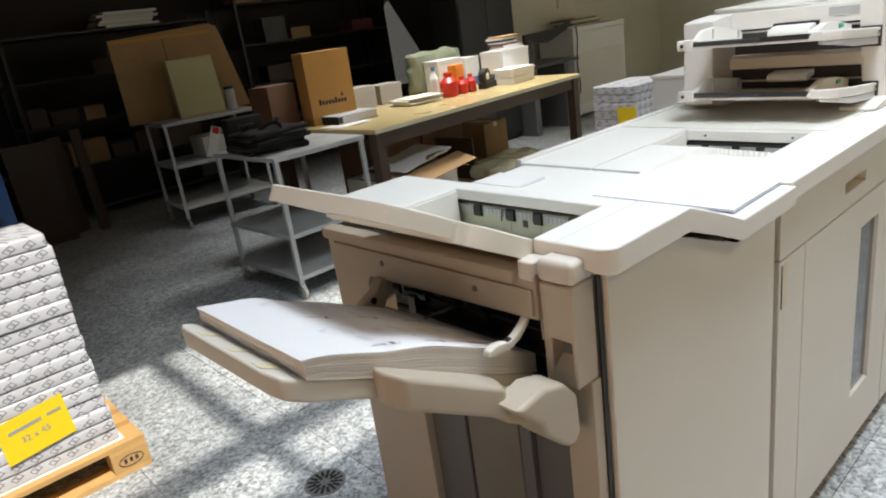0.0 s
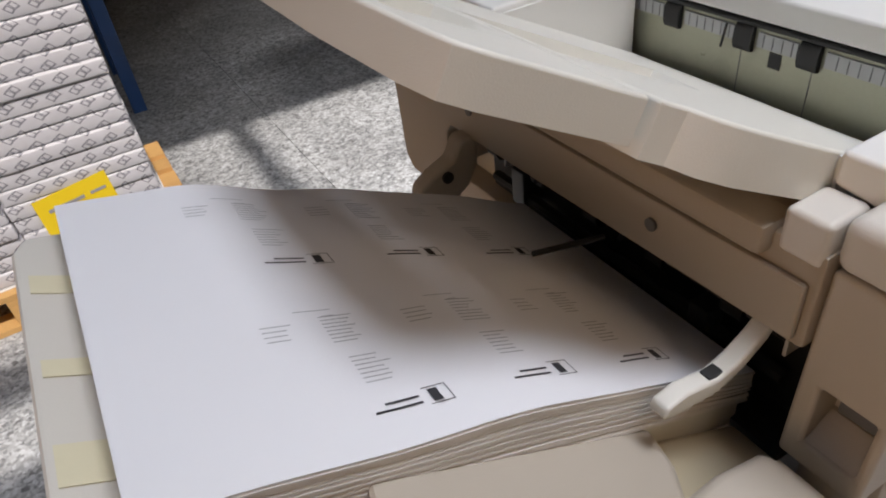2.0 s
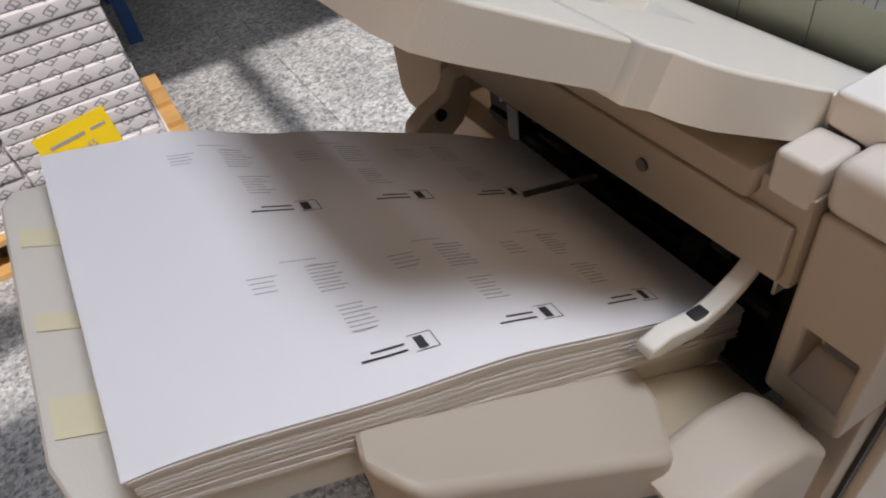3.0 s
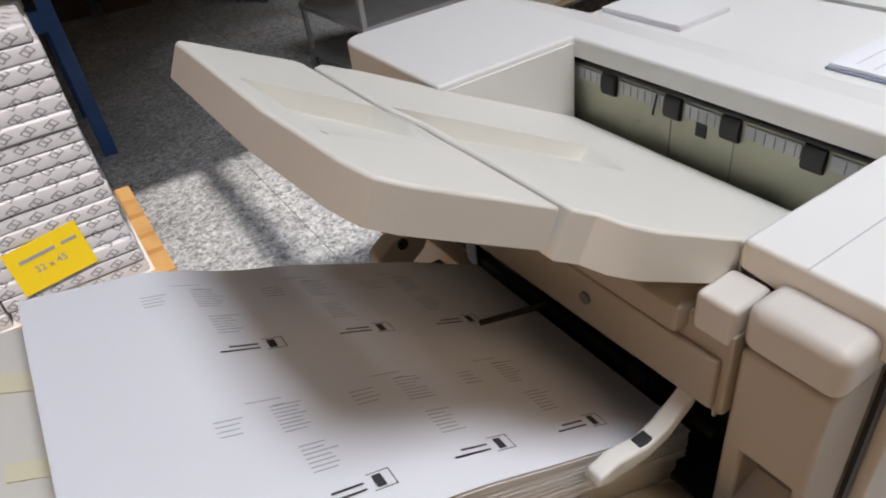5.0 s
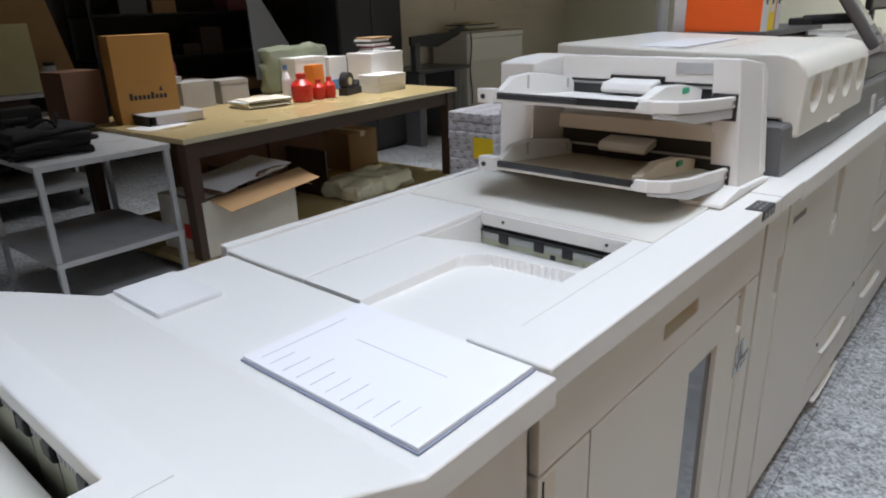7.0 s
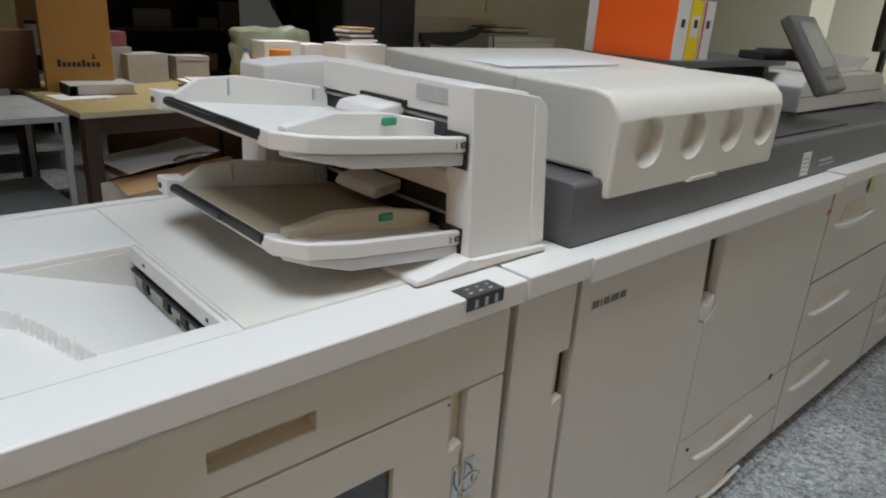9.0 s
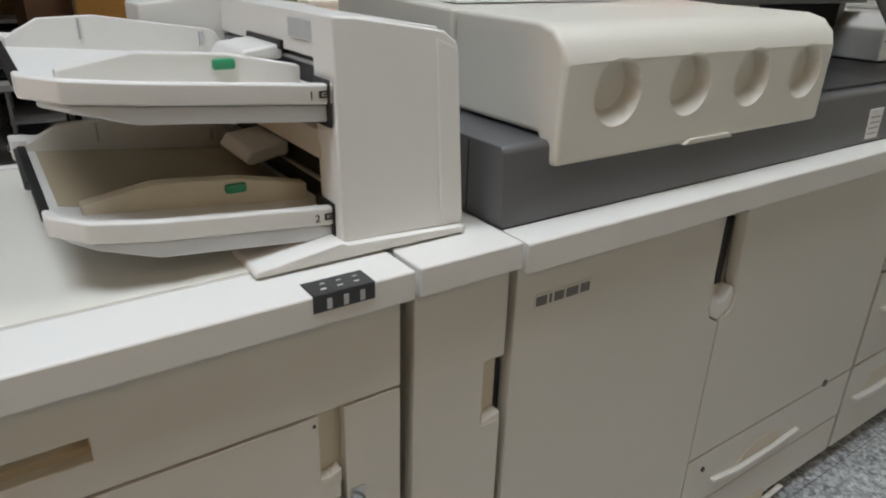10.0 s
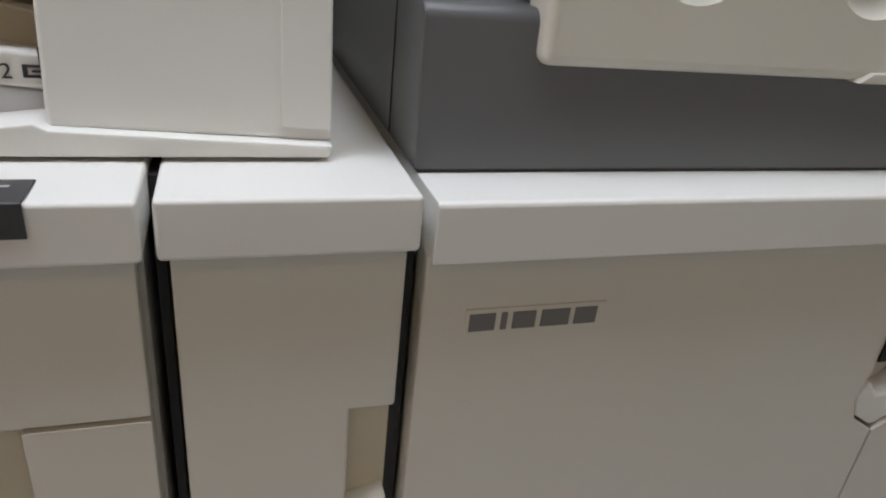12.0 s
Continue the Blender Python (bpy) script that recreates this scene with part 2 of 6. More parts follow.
def terrazzo():
    """Grey terrazzo: dark matrix with pale and dark stone chips of several sizes, worn by traffic."""
    m = bpy.data.materials.new("terrazzo")
    m.use_nodes = True
    n, l = m.node_tree.nodes, m.node_tree.links
    b = n["Principled BSDF"]
    geo = n.new("ShaderNodeNewGeometry")
    col = None
    for scale, lo, hi in ((95.0, 0.10, 0.80), (48.0, 0.16, 0.74)):
        v = n.new("ShaderNodeTexVoronoi")
        v.inputs["Scale"].default_value = scale
        l.new(geo.outputs["Position"], v.inputs["Vector"])
        bw = n.new("ShaderNodeSeparateColor")
        l.new(v.outputs["Color"], bw.inputs["Color"])
        r = n.new("ShaderNodeMapRange")
        r.inputs["To Min"].default_value, r.inputs["To Max"].default_value = lo, hi
        l.new(bw.outputs[0], r.inputs["Value"])
        col = r.outputs["Result"] if col is None else mnode(n, l, "MULTIPLY_ADD", col, 0.55, mnode(n, l, "MULTIPLY", r.outputs["Result"], 0.45))
    stain = n.new("ShaderNodeTexNoise")
    stain.inputs["Scale"].default_value, stain.inputs["Detail"].default_value = 2.2, 7
    l.new(geo.outputs["Position"], stain.inputs["Vector"])
    st = n.new("ShaderNodeMapRange")
    st.inputs["From Min"].default_value, st.inputs["From Max"].default_value = 0.3, 0.7
    st.inputs["To Min"].default_value, st.inputs["To Max"].default_value = 0.72, 1.08
    l.new(stain.outputs["Fac"], st.inputs["Value"])
    info = n.new("ShaderNodeObjectInfo")
    pr = n.new("ShaderNodeMapRange")
    pr.inputs["To Min"].default_value, pr.inputs["To Max"].default_value = 0.93, 1.05
    l.new(info.outputs["Random"], pr.inputs["Value"])
    val = mnode(n, l, "MULTIPLY", mnode(n, l, "MULTIPLY", col, st.outputs["Result"]), pr.outputs["Result"])
    comb = n.new("ShaderNodeCombineColor")
    l.new(mnode(n, l, "MULTIPLY", val, 0.95), comb.inputs[0])
    l.new(mnode(n, l, "MULTIPLY", val, 1.0), comb.inputs[1])
    l.new(mnode(n, l, "MULTIPLY", val, 1.03), comb.inputs[2])
    l.new(comb.outputs["Color"], b.inputs["Base Color"])
    rr = n.new("ShaderNodeMapRange")
    rr.inputs["To Min"].default_value, rr.inputs["To Max"].default_value = 0.35, 0.62
    l.new(stain.outputs["Fac"], rr.inputs["Value"])
    l.new(rr.outputs["Result"], b.inputs["Roughness"])
    bp = n.new("ShaderNodeBump")
    bp.inputs["Strength"].default_value, bp.inputs["Distance"].default_value = 0.05, 0.001
    l.new(val, bp.inputs["Height"])
    l.new(bp.outputs["Normal"], b.inputs["Normal"])
    return m


TERRAZZO = terrazzo()


def ream_wrap():
    """White ream wrapper with small outlined squares printed all over, in pairs, tilted."""
    m = bpy.data.materials.new("ream_wrapper")
    m.use_nodes = True
    n, l = m.node_tree.nodes, m.node_tree.links
    b = n["Principled BSDF"]
    geo = n.new("ShaderNodeNewGeometry")
    sep = n.new("ShaderNodeSeparateXYZ")
    l.new(geo.outputs["Position"], sep.inputs[0])
    info = n.new("ShaderNodeObjectInfo")
    shift = mnode(n, l, "MULTIPLY", info.outputs["Random"], 0.37)
    u = mnode(n, l, "ADD", mnode(n, l, "ADD", sep.outputs["X"], mnode(n, l, "MULTIPLY", sep.outputs["Y"], 1.0)), shift)
    v = mnode(n, l, "ADD", sep.outputs["Z"], mnode(n, l, "MULTIPLY", sep.outputs["Y"], 0.35))
    cu = mnode(n, l, "DIVIDE", mnode(n, l, "ADD", u, mnode(n, l, "MULTIPLY", v, 0.5)), 0.066)
    cv = mnode(n, l, "DIVIDE", v, 0.044)
    row = mnode(n, l, "FLOOR", cv)
    cu = mnode(n, l, "ADD", cu, mnode(n, l, "MULTIPLY", row, 0.5))
    fu = mnode(n, l, "MULTIPLY", mnode(n, l, "SUBTRACT", mnode(n, l, "FRACT", cu), 0.5), 0.066)
    fv = mnode(n, l, "MULTIPLY", mnode(n, l, "SUBTRACT", mnode(n, l, "FRACT", cv), 0.5), 0.044)
    total = None
    for ou, ov, half, ang in ((-0.011, -0.004, 0.0085, 0.5), (0.009, 0.005, 0.0085, 0.35)):
        pu, pv = mnode(n, l, "SUBTRACT", fu, ou), mnode(n, l, "SUBTRACT", fv, ov)
        c, s = math.cos(ang), math.sin(ang)
        ru = mnode(n, l, "ADD", mnode(n, l, "MULTIPLY", pu, c), mnode(n, l, "MULTIPLY", pv, s))
        rv = mnode(n, l, "SUBTRACT", mnode(n, l, "MULTIPLY", pv, c), mnode(n, l, "MULTIPLY", pu, s))
        d = mnode(n, l, "MAXIMUM", mnode(n, l, "ABSOLUTE", ru), mnode(n, l, "ABSOLUTE", rv))
        ring = mnode(n, l, "LESS_THAN", mnode(n, l, "ABSOLUTE", mnode(n, l, "SUBTRACT", d, half)), 0.0019)
        total = ring if total is None else mnode(n, l, "MAXIMUM", total, ring)
    noi = n.new("ShaderNodeTexNoise")
    noi.inputs["Scale"].default_value, noi.inputs["Detail"].default_value = 22, 4
    l.new(geo.outputs["Position"], noi.inputs["Vector"])
    base = n.new("ShaderNodeMix")
    base.data_type = "RGBA"
    base.inputs[6].default_value, base.inputs[7].default_value = (0.52, 0.52, 0.55, 1), (0.65, 0.65, 0.68, 1)
    l.new(noi.outputs["Fac"], base.inputs["Factor"])
    mix = n.new("ShaderNodeMix")
    mix.data_type = "RGBA"
    mix.inputs[7].default_value = (0.15, 0.15, 0.18, 1)
    l.new(mnode(n, l, "MULTIPLY", total, 0.85), mix.inputs["Factor"])
    l.new(base.outputs[2], mix.inputs[6])
    l.new(mix.outputs[2], b.inputs["Base Color"])
    b.inputs["Roughness"].default_value = 0.5
    bp = n.new("ShaderNodeBump")
    bp.inputs["Strength"].default_value, bp.inputs["Distance"].default_value = 0.5, 0.006
    l.new(noi.outputs["Fac"], bp.inputs["Height"])
    l.new(bp.outputs["Normal"], b.inputs["Normal"])
    return m


REAM = ream_wrap()


# ---- building blocks ----
def thing(name, label, category, at=(0, 0, 0), group="", kind="", turn=0.0):
    ob = new(name)
    ob.empty_display_size = 0.05
    ob.matrix_world = pose(*at, 0, 0, turn)
    return tagged(ob, label, category, group, kind)


def finish(bm, name, mat, smooth=35.0):
    bmesh.ops.recalc_face_normals(bm, faces=bm.faces[:])
    me = bpy.data.meshes.new(name)
    bm.to_mesh(me)
    bm.free()
    me.materials.append(mat)
    if smooth:
        me.shade_smooth()
        me.set_sharp_from_angle(angle=radians(smooth))
    return me


def part(name, bm, mat, parent=None, label="", smooth=35.0):
    """Links a bmesh as one mesh object; its coordinates are the parent thing's own."""
    ob = new(name, finish(bm, name, mat, smooth))
    if parent is not None:
        ob.parent = parent
    if label:
        ob["label"] = label
    if smooth == 35.0 and len(ob.data.polygons) > 6:
        wn_ = ob.modifiers.new("flat_faces", "WEIGHTED_NORMAL")
        wn_.keep_sharp = True
        wn_.weight = 90
    return ob


def bevel(bm, width, segs=2, angle=30.0, edges=None):
    if width <= 0:
        return bm
    bm.normal_update()
    if edges is None:
        edges = [e for e in bm.edges if len(e.link_faces) == 2 and e.calc_face_angle(0) > radians(angle)]
    bmesh.ops.bevel(bm, geom=edges, offset=width, segments=segs, affect="EDGES", clamp_overlap=True, profile=0.5)
    return bm


def box(x0, x1, y0, y1, z0, z1, bev=0.003, segs=2):
    bm = bmesh.new()
    bmesh.ops.create_cube(bm, size=1.0)
    bmesh.ops.transform(bm, verts=bm.verts[:], matrix=Matrix.Translation(((x0 + x1) / 2, (y0 + y1) / 2, (z0 + z1) / 2)) @ Matrix.Diagonal((abs(x1 - x0), abs(y1 - y0), abs(z1 - z0), 1)))
    return bevel(bm, bev, segs)


def prism(pts, axis, a, b, bev=0.003, segs=2, skew=None):
    """A polygon drawn in the two other axes, drawn out along axis from a to b."""
    bm = bmesh.new()
    def put(u, v, w):
        return {"x": (w, u, v), "y": (u, w, v), "z": (u, v, w)}[axis]
    lo = [bm.verts.new(put(u, v, a)) for u, v in pts]
    hi = [bm.verts.new(put(u, v, b)) for u, v in pts]
    bm.faces.new(lo)
    bm.faces.new(hi[::-1])
    k = len(pts)
    for i in range(k):
        bm.faces.new((lo[i], lo[(i + 1) % k], hi[(i + 1) % k], hi[i]))
    if skew:
        for v in bm.verts:
            v.co = Vector(skew(*v.co))
    bmesh.ops.recalc_face_normals(bm, faces=bm.faces[:])
    return bevel(bm, bev, segs)


def merge(*bms):
    out = bms[0]
    for other in bms[1:]:
        me = bpy.data.meshes.new("scrap")
        other.to_mesh(me)
        other.free()
        out.from_mesh(me)
        bpy.data.meshes.remove(me)
    return out


def moved(bm, m):
    bmesh.ops.transform(bm, verts=bm.verts[:], matrix=m)
    return bm


def rod(p0, p1, r, n=12, r2=None, bev=0.0):
    bm = bmesh.new()
    p0, p1 = Vector(p0), Vector(p1)
    bmesh.ops.create_cone(bm, cap_ends=True, segments=n, radius1=r, radius2=r if r2 is None else r2, depth=(p1 - p0).length)
    bevel(bm, bev, 2)
    return moved(bm, Matrix.Translation((p0 + p1) / 2) @ (p1 - p0).to_track_quat("Z", "Y").to_matrix().to_4x4())


def cells(xs, ys, top, bottom, skip=(), bev=0.004, segs=2, corner=None):
    """A slab over a grid of cells, some left open as wells that go right through it."""
    bm = bmesh.new()
    vt = {(i, j): bm.verts.new((x, y, top(x, y))) for i, x in enumerate(xs) for j, y in enumerate(ys)}
    vb = {(i, j): bm.verts.new((x, y, bottom(x, y))) for i, x in enumerate(xs) for j, y in enumerate(ys)}
    solid = {(i, j) for i in range(len(xs) - 1) for j in range(len(ys) - 1)} - set(skip)
    for i, j in solid:
        bm.faces.new((vt[i, j], vt[i + 1, j], vt[i + 1, j + 1], vt[i, j + 1]))
        bm.faces.new((vb[i, j + 1], vb[i + 1, j + 1], vb[i + 1, j], vb[i, j]))
        for di, dj, p, q in ((-1, 0, (i, j), (i, j + 1)), (1, 0, (i + 1, j), (i + 1, j + 1)), (0, -1, (i, j), (i + 1, j)), (0, 1, (i, j + 1), (i + 1, j + 1))):
            if (i + di, j + dj) not in solid:
                bm.faces.new((vt[p], vt[q], vb[q], vb[p]))
    bmesh.ops.delete(bm, geom=[v for v in bm.verts if not v.link_faces], context="VERTS")
    bmesh.ops.recalc_face_normals(bm, faces=bm.faces[:])
    if corner:
        for (cx, cy, r) in corner:
            es = [e for e in bm.edges if all(abs(v.co.x - cx) < 1e-4 and abs(v.co.y - cy) < 1e-4 for v in e.verts)]
            bevel(bm, r, 6, edges=es)
    return bevel(bm, bev, segs, angle=20)


def pocket_plate(outer, inner, low, zf, thick, bev=0.003):
    """A plate with a plan outline, whose top follows zf(x, y), with a sunken field whose floor rises to one side: low gives x, y, depth."""
    bm = bmesh.new()
    lean = (zf(1.0, 0.0) - zf(0.0, 0.0)) / math.hypot(1.0, zf(1.0, 0.0) - zf(0.0, 0.0))
    def loop(pts, dz):
        vs = [bm.verts.new((x - lean * dz, y, zf(x, y) + dz * math.sqrt(1 - lean * lean))) for x, y in pts]
        es = [bm.edges.new((vs[i], vs[(i + 1) % len(vs)])) for i in range(len(vs))]
        return vs, es
    def walls(a, b):
        for i in range(len(a)):
            j = (i + 1) % len(a)
            bm.faces.new((a[i], a[j], b[j], b[i]))
    ot, oe = loop(outer, 0)
    it, ie = loop(inner, 0)
    bmesh.ops.triangle_fill(bm, use_beauty=True, edges=oe + ie)
    il = [bm.verts.new((x + lean * d, y, zf(x, y) - d * math.sqrt(1 - lean * lean))) for x, y, d in low]
    walls(it, il)
    bm.faces.new(il)
    ob_, _ = loop(outer, -thick)
    walls(ot, ob_)
    bm.faces.new(ob_[::-1])
    bmesh.ops.recalc_face_normals(bm, faces=bm.faces[:])
    es = [e for e in bm.edges if len(e.link_faces) == 2 and e.verts[0] in set(ot) and e.verts[1] in set(ot) and e.calc_face_angle(0) > radians(50)]
    return bevel(bm, bev, 3, edges=es)


def writing(name, text, size, mat, parent, m, depth=0.0006):
    """Raised or printed characters in the built-in font, as one mesh."""
    cu = bpy.data.curves.new(name, "FONT")
    cu.body, cu.size, cu.extrude = text, size, depth
    cu.align_x = "CENTER"
    tmp = new(name, cu)
    bpy.context.view_layer.update()
    me = bpy.data.meshes.new_from_object(tmp.evaluated_get(bpy.context.evaluated_depsgraph_get()))
    bpy.data.objects.remove(tmp)
    me.materials.clear()
    me.materials.append(mat)
    ob = new(name, me)
    if parent is not None:
        ob.parent = parent
    ob.matrix_local = m
    return ob


rnd = random.Random(7)

# ---- the room ----


def structure(name, bm, mat, label, category="wall"):
    return tagged(part(name, bm, mat, None, "", smooth=0), label, category, kind="structure")


# unseen south wall and window, added around the front fill
structure("wall_south", moved(cells([X0 - 0.2, 3.9, 10.1, X1 + 0.2], [0, 0.9, 2.6, ZC], lambda u, v: 0.2, lambda u, v: 0.0, {(1, 1)}, 0), Matrix(((1, 0, 0, 0), (0, 0, -1, Y0), (0, 1, 0, 0), (0, 0, 0, 1)))), WALL, "unseen cream south wall with an added wide window")
structure("window_1", merge(box(3.9, 10.1, Y0 - 0.12, Y0 - 0.06, 0.9, 0.97, 0), box(3.9, 10.1, Y0 - 0.12, Y0 - 0.06, 2.53, 2.6, 0), *[box(x - 0.03, x + 0.03, Y0 - 0.12, Y0 - 0.06, 0.97, 2.53, 0) for x in (3.93, 5.55, 7.05, 8.55, 10.07)]), STEEL, "unseen steel window frame around the added south fill", "window")
# unseen west wall and window, added around the warm fill
structure("wall_west", moved(cells([Y0, -2.6, 1.4, Y1], [0, 1.0, 2.5, ZC], lambda u, v: 0.0, lambda u, v: -0.2, {(1, 1)}, 0), Matrix(((0, 0, 1, X0), (1, 0, 0, 0), (0, 1, 0, 0), (0, 0, 0, 1)))), WALL_DARK, "unseen near-black west wall with an added window")
structure("window_2", merge(box(X0 - 0.12, X0 - 0.06, -2.6, 1.4, 1.0, 1.07, 0), box(X0 - 0.12, X0 - 0.06, -2.6, 1.4, 2.43, 2.5, 0), *[box(X0 - 0.12, X0 - 0.06, yy - 0.03, yy + 0.03, 1.07, 2.43, 0) for yy in (-2.57, -1.27, 0.07, 1.37)]), STEEL, "unseen steel window frame around the added west fill", "window")
structure("wall_north", box(X0 - 0.2, 6.9, Y1, Y1 + 0.2, 0, ZC, 0), WALL_DARK, "back wall of the workshop, its dimness painted near-black")
structure("wall_north_east", box(6.9, X1 + 0.2, 6.6, 6.8, 0, ZC, 0), WALL, "cream plastered wall behind the table")
structure("wall_return", box(6.9, 7.1, 6.8, Y1, 0, ZC, 0), WALL_DARK, "return wall beside the cream wall, its dimness painted near-black")
structure("wall_east", box(X1, X1 + 0.2, Y0, 6.6, 0, ZC, 0), WALL_PALE, "pale green plastered end wall")
structure("column", box(9.3, 9.9, 2.75, 3.35, 0, ZC, 0.01), WALL_PALE, "pale plastered square column", "column")
# unseen ceiling: one roof light for the sun patch, other openings added for fills
cxs, cys = [X0, -2.6, 0.22, 0.72, 0.95, 2.3, 2.35, 3.2, 3.3, 4.6, 5.9, 7.8, 9.4, X1], [Y0, -2.8, -2.1, -0.27, -0.05, 0.25, 0.95, 1.45, 3.65, 4.55, Y1]
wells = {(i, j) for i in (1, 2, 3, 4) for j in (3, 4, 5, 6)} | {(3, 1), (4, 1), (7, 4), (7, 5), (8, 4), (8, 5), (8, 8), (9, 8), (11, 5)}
structure("ceiling", cells(cxs, cys, lambda x, y: ZC + 0.2, lambda x, y: ZC, skip=wells, bev=0), CEIL, "unseen tan ceiling with a roof light and added fill openings", "ceiling")


# closed box over each added fill lamp, keeping the sun out
def lantern(x0, x1, y0, y1):
    z0, z1 = ZC + 0.2, ZC + 0.5
    return merge(box(x0 - 0.1, x1 + 0.1, y0 - 0.1, y1 + 0.1, z1, z1 + 0.05, 0), box(x0 - 0.1, x1 + 0.1, y0 - 0.1, y0 - 0.02, z0, z1, 0), box(x0 - 0.1, x1 + 0.1, y1 + 0.02, y1 + 0.1, z0, z1, 0),
                 box(x0 - 0.1, x0 - 0.02, y0 - 0.02, y1 + 0.02, z0, z1, 0), box(x1 + 0.02, x1 + 0.1, y0 - 0.02, y1 + 0.02, z0, z1, 0))


structure("press_fill_box", lantern(3.2, 4.6, -0.05, 0.95), CEIL, "unseen closed roof box over an added fill lamp", "roof")
structure("end_fill_box", lantern(7.8, 9.4, 0.25, 0.95), CEIL, "unseen closed roof box over an added fill lamp", "roof")
structure("warm_fill_box", lantern(0.72, 2.3, -2.8, -2.1), CEIL, "unseen closed roof box over an added fill lamp", "roof")
structure("table_fill_box", lantern(3.3, 5.9, 3.65, 4.55), CEIL, "unseen closed roof box over an added fill lamp", "roof")
for bar_x in (-1.70, -0.37, 0.966):
    tagged(part("roof_light_bar", box(bar_x - 0.055, bar_x + 0.055, -0.27, 1.45, ZC + 0.06, ZC + 0.18, 0), STEEL), "grey steel glazing bar of the roof light", "glazing bar", kind="structure")
tagged(part("roof_light_bar", box(-2.6, 2.3, 0.07, 0.22, ZC + 0.07, ZC + 0.17, 0), STEEL), "grey steel glazing bar of the roof light", "glazing bar", kind="structure")
structure("trim_conduit", merge(box(6.95, X1, 6.55, 6.6, 1.42, 1.52, 0.004), box(8.6, 8.64, 6.57, 6.6, 1.52, ZC, 0.003)), WALL, "cream cable trunking along the wall", "trunking")


# ---- finisher with the stacking tray, at the end of the printer ----
def front_plate(xs, zs, y, thick, skip=(), bev=0.002):
    """An upright plate facing the aisle, with wells through it."""
    bm = cells(xs, zs, lambda u, v: thick, lambda u, v: 0.0, skip, bev)
    return moved(bm, Matrix(((1, 0, 0, 0), (0, 0, -1, y + thick), (0, 1, 0, 0), (0, 0, 0, 1))))


def finisher():
    f = thing("paper_finisher", "off-white printer finisher with open exit tray and printed sheets", "printer finisher", (0.97, 0.66, 0))
    inv = Matrix.Translation((-0.97, -0.66, 0))
    def add(name, bm, mat, label="", parent=f, smooth=35.0):
        if parent is f:
            moved(bm, inv)
        return part(name, bm, mat, parent, label, smooth)
    top = lambda x, y: 1.165 if x < 1.21 else 1.08
    add("body", cells([0.985, 1.168, 1.20, 1.40, 1.665], [0.668, 0.755, 1.186, 1.39], lambda x, y: 1.157 if x < 1.3 else 1.075, lambda x, y: 0.03, {(0, 1)}, 0.004), PANEL)
    deck_z = lambda x, y: 1.214 if x < 1.2 else (1.174 if x < 1.35 else 1.128)
    add("deck", cells([0.945, 1.148, 1.196, 1.30, 1.41, 1.671], [0.615, 0.768, 1.163, 1.41], deck_z, lambda x, y: deck_z(x, y) - (0.047 if y < 0.7 or y > 1.3 else 0.026), {(0, 1)}, 0.004, 3, corner=((0.945, 0.615, 0.032), (0.945, 1.41, 0.03))), PLASTIC, "white deck stepping down along a ramp")
    add("deck_seam", merge(box(0.946, 1.193, 0.719, 0.7200, 1.2138, 1.2143, 0)), STEEL)
    # well behind the exit tray
    add("well_wall", box(0.95, 1.1475, 1.160, 1.163, 1.02, 1.2065, 0), PLASTIC)
    add("well_wall", box(0.95, 1.1475, 0.768, 0.771, 1.02, 1.2065, 0), PLASTIC)
    ex = add("exit_plate", box(1.160, 1.164, 0.757, 1.184, 1.04, 1.1855, 0.0), GUIDE, "grey-green metal paper exit plate")
    add("exit_gap", box(1.1645, 1.167, 0.757, 1.184, 1.03, 1.1865, 0), BLACK)
    part("exit_shaft", moved(rod((1.157, 0.76, 1.1815), (1.157, 1.18, 1.1815), 0.0035, 10), inv), BLACK, ex)
    for y in (0.841, 0.933, 1.009, 1.107):
        tab = prism([(1.1595, 1.150), (1.1535, 1.1515), (1.151, 1.158), (1.1515, 1.172), (1.1545, 1.1785), (1.1595, 1.1795)], "y", y - 0.0115, y + 0.0115, 0.0018, 2)
        part("roller_tab", moved(tab, inv), BLACK, ex)
    part("sensor_hole", moved(box(1.159, 1.1605, 0.9645, 0.9785, 1.140, 1.156, 0), inv), BLACK, ex)
    for y0, y1 in ((0.762, 0.826), (0.856, 0.918), (0.948, 0.994), (1.024, 1.092), (1.124, 1.176)):
        st = part("exit_strip", moved(box(1.1572, 1.1602, y0, y1, 1.158, 1.1735, 0.0006), inv), STEEL, ex)
        for k in range(int((y1 - y0) / 0.011)):
            part("strip_rib", moved(box(1.1566, 1.1573, y0 + 0.005 + k * 0.011, y0 + 0.0058 + k * 0.011, 1.159, 1.1725, 0), inv), OUTLET, st)
    for y in (0.929, 1.0125):
        part("plate_crease", moved(box(1.1592, 1.1602, y, y + 0.0008, 1.06, 1.149, 0), inv), OUTLET, ex)
    part("actuator", moved(rod((1.155, 1.032, 1.174), (1.154, 1.0355, 1.148), 0.0014, 6), inv), BLACK, ex)
    # sloping exit tray in two leaves
    zf = lambda x, y: 1.279 + 0.518 * (0.817 - x)
    outer1 = [(1.147, 0.772), (0.975, 0.772), (0.935, 0.771), (0.868, 0.777), (0.848, 0.786), (0.838, 0.801), (0.8215, 0.806), (0.8205, 0.90), (0.8175, 0.94), (0.8190, 0.972), (0.8085, 1.008), (0.8055, 1.150), (0.820, 1.172), (0.866, 1.180), (0.925, 1.170), (0.943, 1.159), (1.147, 1.159)]
